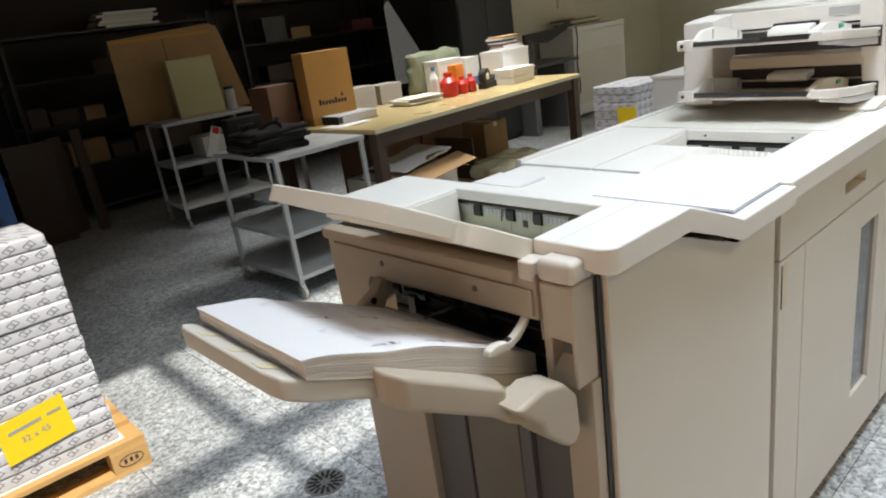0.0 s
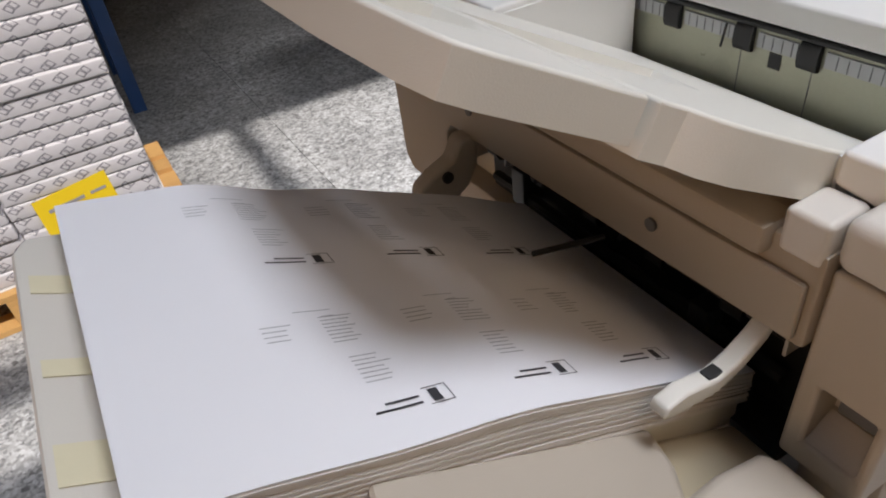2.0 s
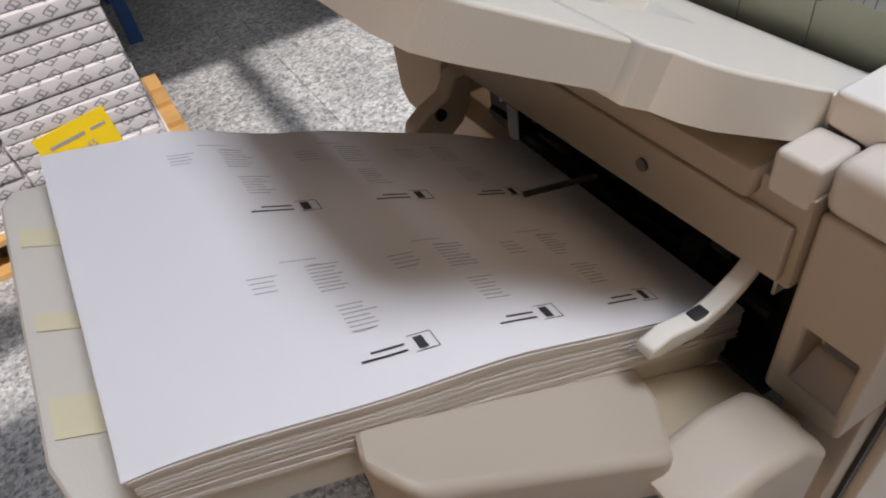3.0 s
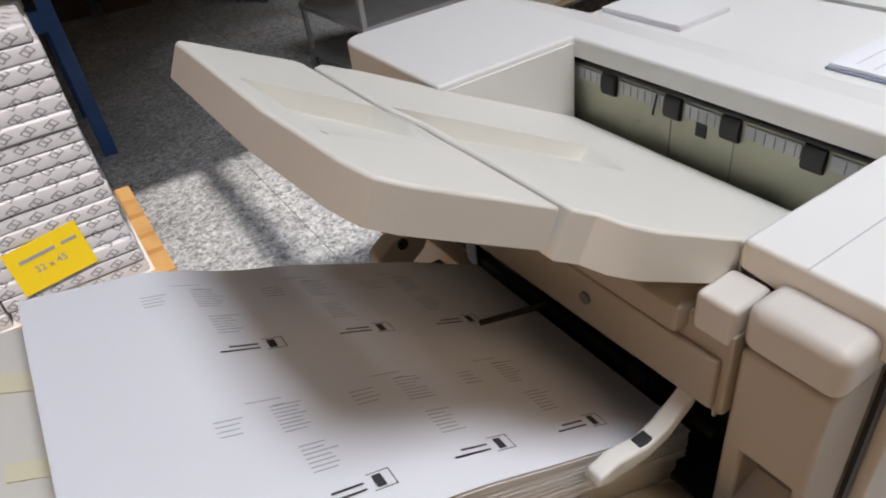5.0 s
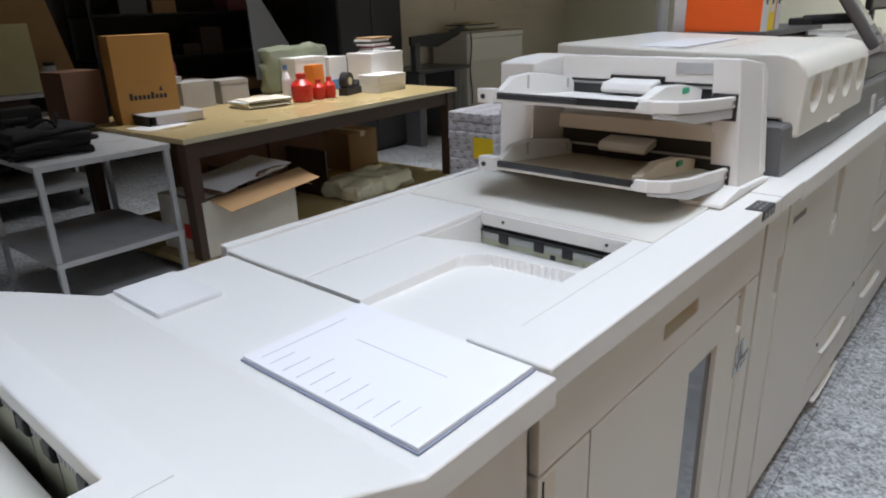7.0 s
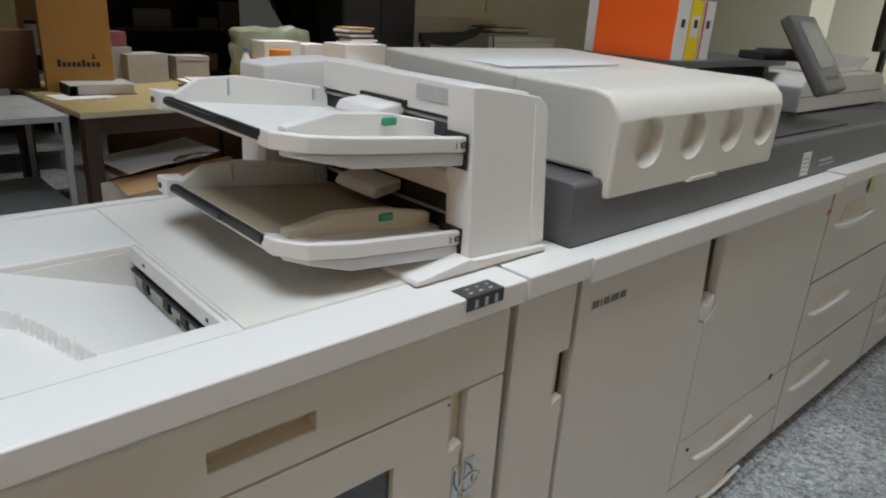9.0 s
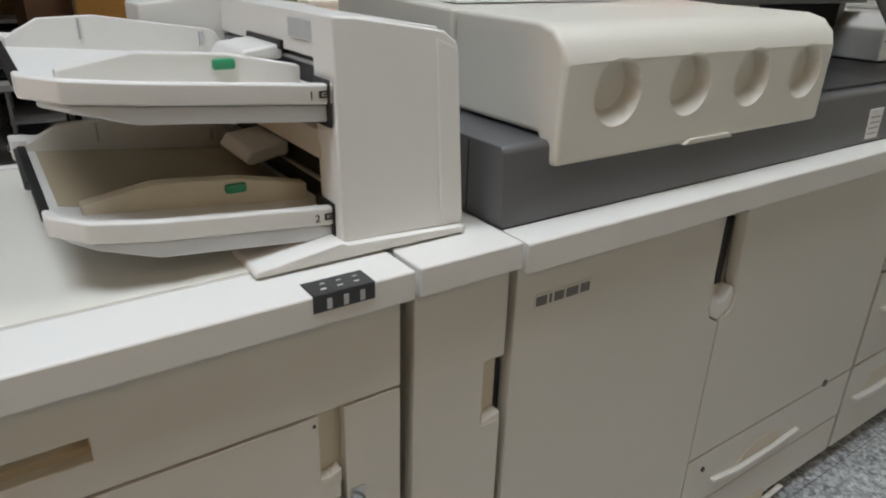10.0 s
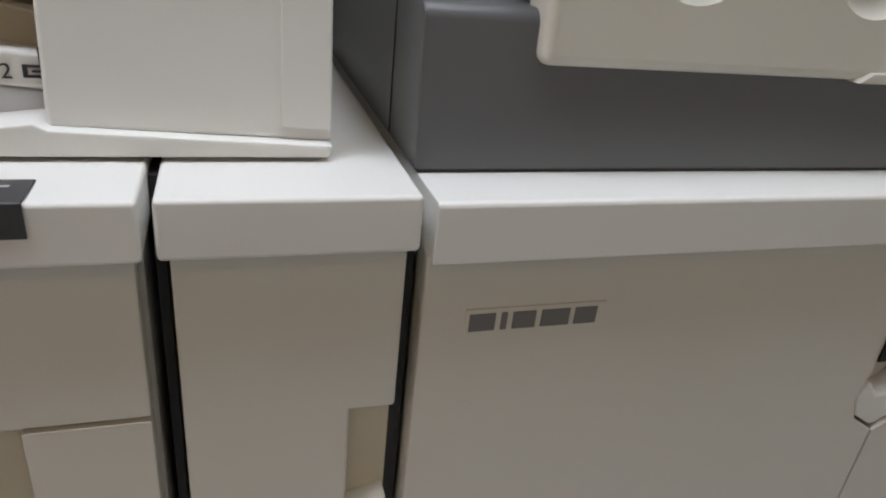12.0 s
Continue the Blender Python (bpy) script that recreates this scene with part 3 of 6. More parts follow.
    inner1 = [(0.814, 1.020), (0.924, 1.006), (1.006, 0.988), (0.982, 0.912), (0.826, 0.905), (0.8245, 0.965)]
    low1 = [(0.8155, 1.018, 0.017), (0.922, 1.004, 0.017), (1.000, 0.985, 0.015), (0.976, 0.914, 0.0006), (0.829, 0.909, 0.0006), (0.827, 0.965, 0.009)]
    add("exit_tray_inner_leaf", pocket_plate(outer1, inner1, low1, zf, 0.036), HOOD)
    outer2 = [(0.8130, 0.808), (0.760, 0.818), (0.725, 0.825), (0.708, 0.834), (0.700, 0.858), (0.690, 0.946), (0.687, 1.134), (0.691, 1.146), (0.79, 1.160), (0.7965, 1.152), (0.7995, 1.007), (0.810, 0.972), (0.8085, 0.94), (0.8115, 0.90)]
    inner2 = [(0.703, 1.031), (0.7935, 1.008), (0.8035, 0.972), (0.8025, 0.94), (0.804, 0.905), (0.712, 0.905)]
    low2 = [(0.706, 1.0285, 0.015), (0.792, 1.006, 0.017), (0.8005, 0.968, 0.010), (0.799, 0.938, 0.005), (0.800, 0.909, 0.0006), (0.717, 0.909, 0.0006)]
    add("exit_tray_outer_leaf", pocket_plate(outer2, inner2, low2, zf, 0.030), HOOD)
    # black strip below the leaves, painting the dark of their gap
    add("leaf_gap_shade", prism([(0.800, 0.83), (0.818, 0.83), (0.818, 1.14), (0.796, 1.14)], "z", -0.030, -0.0215, 0, skew=lambda x, y, z: (x + 0.010, y, z + zf(x, y))), BLACK, "black strip added to darken the gap between the leaves")
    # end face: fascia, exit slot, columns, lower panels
    # fascia colours carry the shade below the exit tray
    add("exit_fascia", prism([(0.735, 1.083), (1.208, 1.073), (1.218, 1.062), (1.226, 1.005), (1.295, 0.958), (1.332, 0.956), (1.350, 0.975), (1.356, 1.165), (0.735, 1.165)], "x", 0.905, 0.984, 0.004), SHADED_FASCIA)
    add("fascia_cover", prism([(0.742, 1.090), (1.16, 1.080), (1.30, 1.080), (1.322, 1.094), (1.327, 1.140), (0.742, 1.140)], "x", 0.899, 0.906, 0.003), SHADED_FASCIA)
    add("fascia_ledge", box(0.893, 0.93, 0.775, 1.358, 1.146, 1.172, 0.006), SHADED_FASCIA)
    for y in (0.875, 1.15):
        add("screw", rod((0.900, y, 1.117), (0.8965, y, 1.117), 0.006, 12), GREY)
    add("slot_lining", merge(box(0.975, 0.984, 0.74, 1.225, 0.93, 1.066, 0), box(0.93, 0.975, 0.74, 1.225, 0.925, 0.935, 0)), BLACK)
    rnd.seed(3)
    for y in (0.81, 0.90, 0.99, 1.08, 1.17):
        add("exit_roller", rod((0.956, y, 1.035), (0.956, y + 0.022, 1.035), 0.012, 12), BLACK)
    add("roller_shaft", rod((0.956, 0.77, 1.035), (0.956, 1.2, 1.035), 0.005, 8), BLACK)
    add("paddle_shaft", rod((0.962, 0.77, 0.985), (0.962, 1.2, 0.985), 0.007, 8), BLACK)
    add("sensor_block", box(0.95, 0.975, 0.845, 0.868, 0.985, 1.01, 0.003), DARKGREY)
    add("sensor_block", box(0.95, 0.975, 1.125, 1.15, 0.975, 1.025, 0.003), DARKGREY)
    for y in (0.93, 1.0, 1.06):
        add("static_brush", rod((0.928, y, 1.066), (0.922, y + 0.003, 1.056), 0.0028, 6), BLACK)
    add("column", moved(cells([0.668, 0.677, 0.718, 0.735], [0.968, 0.994, 1.053, 1.1535], lambda u, v: 0.060, lambda u, v: 0.0, {(1, 1)}, 0.006, 3), Matrix(((0, 0, -1, 0.972), (1, 0, 0, 0), (0, 1, 0, 0), (0, 0, 0, 1)))), SHADED_BEIGE)
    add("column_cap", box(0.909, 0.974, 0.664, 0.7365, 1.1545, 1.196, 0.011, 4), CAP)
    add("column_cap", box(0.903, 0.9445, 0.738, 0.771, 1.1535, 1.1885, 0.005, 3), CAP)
    add("grip_pocket", box(0.944, 0.950, 0.676, 0.719, 0.990, 1.056, 0), SHADED_BEIGE, "grip pocket in the column")
    add("grip_slope", prism([(0.914, 0.995), (0.9435, 0.995), (0.9435, 1.014), (0.939, 1.014)], "y", 0.6775, 0.7175, 0.0), SHADED_BEIGE)
    # grey block stands in for shade at the back of the pocket
    add("grip_shade_block", box(0.934, 0.9435, 0.682, 0.712, 1.020, 1.042, 0.002), GREY)
    add("end_panel", merge(box(0.95, 0.985, 1.155, 1.385, 0.03, 0.955, 0.004)), SHADED_BEIGE)
    add("end_panel", merge(box(0.95, 0.985, 0.668, 0.732, 0.03, 0.965, 0.004)), SHADED_BEIGE)
    add("lift_track", merge(box(0.972, 0.985, 0.728, 1.155, 0.03, 0.93, 0.0), box(0.955, 0.974, 0.83, 0.86, 0.03, 0.9, 0.003), box(0.955, 0.974, 1.02, 1.05, 0.03, 0.9, 0.003)), GREY, "grey lift track behind the tray")
    add("lift_panel", box(0.958, 0.975, 0.865, 1.015, 0.03, 0.9, 0.003), LIFT, "olive grey lift cover")
    add("shadow_gap", box(0.975, 0.986, 0.664, 0.668, 0.03, 1.155, 0), BLACK)
    add("front_panel", prism([(0.992, 0.04), (1.662, 0.04), (1.662, 1.074), (1.41, 1.074), (1.30, 1.116), (1.195, 1.155), (0.992, 1.155)], "y", 0.655, 0.668, 0.003), PANEL)
    # black strip paints the shade on the underside of the deck lip
    add("lip_shade_strip", box(1.415, 1.49, 0.632, 0.6545, 1.0735, 1.0757, 0), BLACK)
    add("plinth", box(1.0, 1.64, 0.69, 1.37, 0.0, 0.04, 0), BLACK)
    # paper guides
    jaw = Matrix.Translation((-0.027, -0.004, 0.024))
    g1 = prism([(0.846, 1.023), (0.888, 1.019), (0.913, 1.028), (0.936, 1.046), (0.947, 1.064), (0.942, 1.067), (0.928, 1.053), (0.906, 1.039), (0.888, 1.034), (0.855, 1.041), (0.836, 1.037), (0.833, 1.028)], "y", 0.766, 0.782, 0.004, 3)
    guide = add("paper_guide", moved(g1, jaw), HOOD, "ivory plastic paper guide finger")
    part("guide_slot", moved(box(0.880, 0.894, 0.769, 0.779, 1.030, 1.0375, 0.001), inv @ jaw), BLACK, guide)
    flip = [(0.885, 1.085), (0.872, 1.062), (0.846, 1.052), (0.828, 1.040), (0.824, 1.026), (0.834, 1.012), (0.852, 1.006), (0.874, 1.010), (0.892, 1.022), (0.905, 1.045), (0.908, 1.085)]
    guide = add("paper_guide", prism(flip, "y", 1.150, 1.176, 0.005, 3), SHADED_BEIGE, "rounded beige paper guide flap")
    part("guide_pin", moved(rod((0.862, 1.146, 1.046), (0.862, 1.150, 1.046), 0.007, 12), inv), BLACK, guide)
    add("sensor_arm", rod((0.842, 0.962, 1.060), (0.905, 0.935, 1.066), 0.003, 8), BLACK)
    # lift tray with the printed stack
    tz = lambda x: 1.153 + 0.455 * (0.5 - x)
    sk = lambda x, y, z: (x, y, z + tz(x))
    add("lift_tray", prism([(0.455, 0.83), (0.463, 0.80), (0.49, 0.789), (0.94, 0.789), (0.94, 1.125), (0.485, 1.125), (0.46, 1.115), (0.452, 1.09)], "z", -0.036, 0.0, 0.006, 3, skew=sk), PANEL, "sloping cream lift tray with strips of tape")
    for y0, y1 in ((0.845, 0.872), (0.935, 0.948), (1.03, 1.05)):
        add("tape_strip", prism([(0.462, y0), (0.507, y0 - 0.004), (0.507, y1), (0.462, y1 + 0.004)], "z", 0.0005, 0.0014, 0, skew=sk), TAPE)
    sk2 = lambda x, y, z: (x, y, z + 1.190 + 0.55 * (0.5 - x))
    add("tray_wing", prism([(0.60, 0.795), (0.592, 0.765), (0.612, 0.735), (0.78, 0.705), (0.812, 0.75), (0.825, 0.792)], "z", -0.066, -0.008, 0.009, 3, skew=sk2), SHADED_BEIGE)
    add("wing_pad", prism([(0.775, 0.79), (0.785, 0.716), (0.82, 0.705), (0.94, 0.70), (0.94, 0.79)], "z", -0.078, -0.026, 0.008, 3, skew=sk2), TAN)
    add("tray_bracket", prism([(0.757, 1.008), (0.825, 1.018), (0.875, 1.003), (0.907, 0.965), (0.909, 0.895), (0.893, 0.875), (0.872, 0.880), (0.822, 0.928), (0.811, 0.957)], "y", 0.665, 0.728, 0.010, 3), SHADED_BEIGE)
    return f


finisher()


def sheet_profile(x):
    pts = [(0.49, 1.187), (0.53, 1.177), (0.57, 1.161), (0.625, 1.138), (0.67, 1.124), (0.71, 1.111), (0.76, 1.086), (0.80, 1.066), (0.85, 1.043), (0.90, 1.013), (0.95, 0.985)]
    for (xa, za), (xb, zb) in zip(pts, pts[1:]):
        if x <= xb:
            s = (x - xa) / (xb - xa)
            return za + (zb - za) * s
    return pts[-1][1]


def smooth_z(x, y):
    z = sum(sheet_profile(min(0.95, max(0.49, x + d))) for d in (-0.02, -0.01, 0, 0.01, 0.02)) / 5
    return z + 0.012 * math.exp(-((x - 0.60) / 0.05) ** 2) * (y - 0.79) / 0.32


def printed_stack():
    s = thing("printed_sheet_stack", "stack of printed white press sheets curling on the tray", "paper stack", (0.72, 0.95, 1.0))
    o = Matrix.Translation((-0.72, -0.95, -1.0))
    def curved(x0, x1, y0, y1, lift, thick, nx=30, ny=4, wob=0.0):
        bm = bmesh.new()
        g = {}
        for lev in (0, 1):
            for i in range(nx + 1):
                for j in range(ny + 1):
                    x, y = x0 + (x1 - x0) * i / nx, y0 + (y1 - y0) * j / ny
                    base = 1.1535 + 0.455 * (0.5 - x)
                    zt = smooth_z(x, y)
                    z = base + (zt - base) * lift + (thick if lev else 0)
                    g[lev, i, j] = bm.verts.new((x, y, z))
        for i in range(nx):
            for j in range(ny):
                bm.faces.new((g[1, i, j], g[1, i + 1, j], g[1, i + 1, j + 1], g[1, i, j + 1]))
                bm.faces.new((g[0, i, j + 1], g[0, i + 1, j + 1], g[0, i + 1, j], g[0, i, j]))
        for i in range(nx):
            bm.faces.new((g[0, i, 0], g[0, i + 1, 0], g[1, i + 1, 0], g[1, i, 0]))
            bm.faces.new((g[1, i, ny], g[1, i + 1, ny], g[0, i + 1, ny], g[0, i, ny]))
        for j in range(ny):
            bm.faces.new((g[1, 0, j], g[1, 0, j + 1], g[0, 0, j + 1], g[0, 0, j]))
            bm.faces.new((g[0, nx, j], g[0, nx, j + 1], g[1, nx, j + 1], g[1, nx, j]))
        return moved(bm, o)
    r = random.Random(4)
    n = 26
    for k in range(n - 1):
        lift = k / (n - 1)
        dx, dy = r.uniform(-0.0012, 0.0012), r.uniform(-0.0016, 0.0006)
        part("paper_layer", curved(0.494 + dx, 0.944 + dx, 0.787 + dy, 1.116 + dy, lift, 0.0018), PAGES, s)
    top = part("top_sheet", curved(0.492, 0.943, 0.786, 1.116, 1.0, 0.0012), SHEET, s, "top sheet printed with rows of small cards")
    # printed cards: two rows of three; text as plain bars, badge as a plain shape
    def printed(name, rects, mat):
        bm = bmesh.new()
        for x0, x1, y0, y1 in rects:
            m = max(1, int((x1 - x0) / 0.012))
            for i in range(m):
                xa, xb = x0 + (x1 - x0) * i / m, x0 + (x1 - x0) * (i + 1) / m
                bm.faces.new([bm.verts.new((x, y, smooth_z(x, y) + 0.0018)) for x, y in ((xa, y0), (xb, y0), (xb, y1), (xa, y1))])
        return part(name, moved(bm, o), mat, top)
    for row, yb in enumerate((0.807, 0.976)):
        for col, xb in enumerate(x - 0.008 * row for x in (0.6155, 0.7125, 0.808)):
            small, soft, badge = [], [], []
            for i in range(7):
                y = yb + 0.034 + i * 0.0042
                soft.append((xb + 0.012, xb + 0.032 + r.uniform(-0.006, 0.004), y, y + 0.0008))
            for i in range(8):
                y = yb + 0.064 + i * 0.0040
                soft.append((xb + 0.009, xb + 0.031 + r.uniform(-0.008, 0.002), y + 0.012, y + 0.0128))
            for i in range(4):
                y = yb + 0.070 + i * 0.0050
                soft.append((xb - 0.030, xb - 0.011 + r.uniform(-0.005, 0.002), y + 0.014, y + 0.0148))
            small.append((xb + 0.014, xb + 0.036, yb + 0.0124, yb + 0.0142))
            small.append((xb + 0.006, xb + 0.036, yb + 0.0070, yb + 0.0088))
            badge.append((xb + 0.043, xb + 0.0495, yb + 0.006, yb + 0.017))
            frame_ = [(xb + 0.040, xb + 0.0565, yb + 0.004, yb + 0.0047), (xb + 0.040, xb + 0.0565, yb + 0.0185, yb + 0.0192), (xb + 0.0558, xb + 0.0565, yb + 0.004, yb + 0.0192)]
            soft.append((xb - 0.005, xb + 0.02, yb + 0.112, yb + 0.1127))
            soft.append((xb + 0.012, xb + 0.02, yb + 0.105, yb + 0.1057))
            printed("card_text", soft, PRINT_SOFT)["kind"] = "stuff"
            printed("card_name_bar", small, PRINT)
            printed("card_badge", badge + frame_, PRINT)
    return s


printed_stack()


# ---- second finisher, bridge unit and print engine ----
def wall_recess(x0, x1, z0, z1, y, depth):
    """The lining of a pocket behind a plate: back and four sides."""
    return merge(box(x0, x1, y + depth, y + depth + 0.004, z0, z1, 0), box(x0 - 0.003, x0, y, y + depth, z0, z1, 0), box(x1, x1 + 0.003, y, y + depth, z0, z1, 0),
                 box(x0, x1, y, y + depth, z0 - 0.003, z0, 0), box(x0, x1, y, y + depth, z1, z1 + 0.003, 0))


def stacking_tray(x0, x1, y0, y1):
    """A sloping tray floor: a back strip level with the deck that dips, and a sunken field in front of it."""
    bm = bmesh.new()
    nx, ny = 106, 75
    g = {}
    for i in range(nx + 1):
        x = x0 + (x1 - x0) * i / nx
        strip = 1.131 - 0.36 * max(0.0, x - 1.985)
        for j in range(ny + 1):
            y = y0 + (y1 - y0) * j / ny
            edge = 1.014 if x < 1.93 else 1.014 - 13.0 * (x - 1.93) ** 2
            s = min(1.0, max(0.0, (edge - y) / 0.008))
            s = s * s * (3 - 2 * s)
            field = strip - min(0.025, 0.016 + 0.025 * (x - x0))
            z = strip + (min(strip, field) - strip) * s
            g[i, j] = bm.verts.new((x, y, z))
    for i in range(nx):
        for j in range(ny):
            bm.faces.new((g[i, j], g[i + 1, j], g[i + 1, j + 1], g[i, j + 1]))
    lo = {k: bm.verts.new((v.co.x, v.co.y, 1.0)) for k, v in g.items() if k[0] in (0, nx) or k[1] in (0, ny)}
    for i in range(nx):
        for j in (0, ny):
            bm.faces.new((g[i, j], g[i + 1, j], lo[i + 1, j], lo[i, j]))
    for j in range(ny):
        for i in (0, nx):
            bm.faces.new((g[i, j], g[i, j + 1], lo[i, j + 1], lo[i, j]))
    return bm


def stacker():
    f = thing("paper_stacker", "off-white stacker finisher with sunken top tray and glazed door", "printer finisher", (1.67, 0.66, 0))
    inv = Matrix.Translation((-1.67, -0.66, 0))
    def add(name, bm, mat, label="", parent=f, smooth=35.0):
        return part(name, moved(bm, inv), mat, parent, label, smooth)
    add("body", cells([1.684, 2.222, 2.720], [0.69, 0.779, 1.170, 1.40], lambda x, y: 1.085, lambda x, y: 0.05, {(0, 1)}, 0.003), PANEL)
    zt = 1.133
    add("deck", cells([1.676, 2.222, 2.727], [0.628, 0.779, 1.170, 1.425], lambda x, y: zt, lambda x, y: zt - (0.047 if y < 0.7 or y > 1.3 else 0.035), {(0, 1)}, 0.004, 3), PLASTIC)
    add("back_ledge", prism([(1.676, 1.097), (2.727, 1.097), (2.727, 1.139), (1.676, 1.141)], "y", 1.4255, 1.45, 0.004), PLASTIC)
    add("deck_seam", box(1.76, 2.65, 0.734, 0.735, zt - 0.001, zt + 0.0004, 0), STEEL)
    add("deck_plate", box(2.227, 2.652, 0.737, 1.42, zt - 0.001, zt + 0.003, 0.001), HOOD, "creamy cover plate below the sheet feeder")
    add("joint", box(1.6715, 1.6755, 0.632, 1.41, 1.085, 1.122, 0), DARKGREY)
    add("tray_floor", stacking_tray(1.677, 2.215, 0.783, 1.166), PLASTIC, smooth=25.0)
    add("well_wall", box(1.69, 2.221, 1.1665, 1.1695, 0.98, 1.1195, 0), PLASTIC)
    add("well_wall", box(1.69, 2.221, 0.7795, 0.7825, 0.98, 1.1195, 0), PLASTIC)
    ex = add("exit_plate", box(2.216, 2.2205, 0.783, 1.166, 0.98, 1.083, 0), GUIDE, "grey-green metal paper exit plate")
    for y in (0.83, 0.925, 1.0, 1.10):
        tab = prism([(2.2175, 1.058), (2.211, 1.060), (2.208, 1.067), (2.209, 1.082), (2.2125, 1.088), (2.2175, 1.089)], "y", y - 0.012, y + 0.012, 0.0018, 2)
        add("roller_tab", tab, BLACK, "", ex)
    add("sensor_hole", box(2.2152, 2.2165, 0.957, 0.971, 1.046, 1.060, 0), BLACK, "", ex)
    for y0, y1 in ((0.79, 0.816), (0.845, 0.91), (0.94, 0.985), (1.015, 1.085), (1.115, 1.16)):
        add("exit_strip", box(2.2135, 2.2165, y0, y1, 1.066, 1.079, 0.0006), STEEL, "", ex)
    add("exit_shaft", rod((2.212, 0.785, 1.086), (2.212, 1.164, 1.086), 0.004, 8), BLACK, "", ex)
    add("exit_gap", box(2.2206, 2.222, 0.783, 1.166, 0.98, 1.096, 0), BLACK)
    add("exit_lip", box(2.212, 2.2215, 0.783, 1.166, 1.098, 1.1295, 0.002), PLASTIC, "white lip with screws", ex)
    for ys in (0.83, 1.10):
        add("screw", rod((2.2122, ys, 1.114), (2.2105, ys, 1.114), 0.004, 10), DARKGREY, "", ex)
    # front: drawer panel with grip, door with window, side strips
    y = 0.655
    add("drawer_panel", front_plate([1.692, 2.127, 2.297, 2.718], [0.931, 0.978, 1.011, 1.084], y, 0.02, {(1, 1)}), PANEL)
    add("grip_pocket", wall_recess(2.127, 2.297, 0.978, 1.011, y + 0.019, 0.014), GRIP, "recessed grip, tan inside")
    add("side_strip", front_plate([1.692, 1.848], [0.06, 0.926], y, 0.02), PANEL)
    add("strip_recess", box(1.706, 1.741, y - 0.001, y + 0.004, 0.80, 0.918, 0.002), GRIP)
    add("black_catch", box(1.703, 1.706, y - 0.002, y + 0.004, 0.80, 0.915, 0), BLACK)
    d = add("door", front_plate([1.853, 2.286, 2.452, 2.581, 2.612], [0.06, 0.25, 0.81, 0.833, 0.926], y, 0.02, {(1, 1), (1, 2), (3, 2), (3, 3)}), PANEL)
    add("window_pane", box(2.287, 2.451, y + 0.012, y + 0.016, 0.251, 0.832, 0), SMOKE, "smoked window pane", d)
    add("slot_back", box(2.577, 2.628, y + 0.021, y + 0.026, 0.80, 0.93, 0), GRIP, "", d)
    add("door_slot_foot", prism([(2.583, 0.795), (2.614, 0.795), (2.614, 0.818), (2.583, 0.804)], "y", y - 0.001, y + 0.02, 0.002), PANEL, "", d)
    add("door_dot", rod((2.574, y - 0.001, 0.912), (2.574, y + 0.004, 0.912), 0.003, 10), DARKGREY, "", d)
    add("right_strip", front_plate([2.622, 2.718], [0.06, 0.926], y, 0.02), PANEL)
    la = add("latch", merge(box(2.596, 2.612, y - 0.004, y + 0.002, 0.675, 0.765, 0.001), box(2.628, 2.652, y - 0.004, y + 0.002, 0.68, 0.77, 0.001)), CHROME, "chrome toggle latch")
    ring = [rod((2.632 + 0.026 * math.cos(a), y - 0.012 - 0.008 * math.sin(a), 0.722 + 0.028 * math.sin(a)), (2.632 + 0.026 * math.cos(a + 0.4), y - 0.012 - 0.008 * math.sin(a + 0.4), 0.722 + 0.028 * math.sin(a + 0.4)), 0.003, 6) for a in [i * 0.4 for i in range(16)]]
    add("latch_loop", merge(*ring), CHROME, "", la)
    add("plinth", box(1.71, 2.70, 0.70, 1.38, 0.0, 0.06, 0), BLACK)
    k = add("key_pad", prism([(0.6275, 1.109), (0.6275, zt), (0.668, zt), (0.668, zt + 0.0018), (0.6255, zt + 0.0018), (0.6255, 1.109)], "x", 2.571, 2.661, 0.0008, 1), DARKGREY, "dark key pad wrapped over the deck edge")
    for i in range(3):
        x = 2.590 + i * 0.024
        add("key_label", box(x, x + 0.007, 0.6247, 0.6256, 1.112, 1.127, 0), STEEL, "", k)
        add("key_symbol", box(x - 0.002, x + 0.006, 0.638, 0.641, zt + 0.0017, zt + 0.0021, 0), BOXWHITE, "", k)
        add("key_symbol", box(x + 0.003, x + 0.010, 0.653, 0.656, zt + 0.0017, zt + 0.0021, 0), STEEL, "", k)
    return f


stacker()


def bridge():
    f = thing("bridge_unit", "narrow off-white bridge unit between printer and stacker", "printer unit", (2.745, 0.66, 0))
    inv = Matrix.Translation((-2.745, -0.66, 0))
    add = lambda name, bm, mat, label="": part(name, moved(bm, inv), mat, f, label)
    add("top", box(2.736, 2.927, 0.63, 1.43, 1.086, 1.133, 0.004, 3), PLASTIC)
    add("body", box(2.746, 2.918, 0.69, 1.40, 0.05, 1.085, 0.002), PANEL)
    add("door", front_plate([2.742, 2.882, 2.924], [0.06, 0.785, 0.915, 1.084], 0.655, 0.03, {(1, 1)}, 0.003), PANEL)
    add("grip_pocket", box(2.880, 2.925, 0.68, 0.69, 0.78, 0.92, 0), GRIP)
    add("grip_foot", prism([(2.882, 0.78), (2.923, 0.78), (2.923, 0.80), (2.882, 0.787)], "y", 0.656, 0.685, 0.002), PANEL)
    add("gap", merge(box(2.9255, 2.937, 0.68, 0.69, 0.05, 1.085, 0), box(2.7275, 2.7355, 0.70, 1.40, 0.05, 1.125, 0)), BLACK)
    add("plinth", box(2.76, 2.91, 0.70, 1.38, 0.0, 0.06, 0), BLACK)
    return f


bridge()


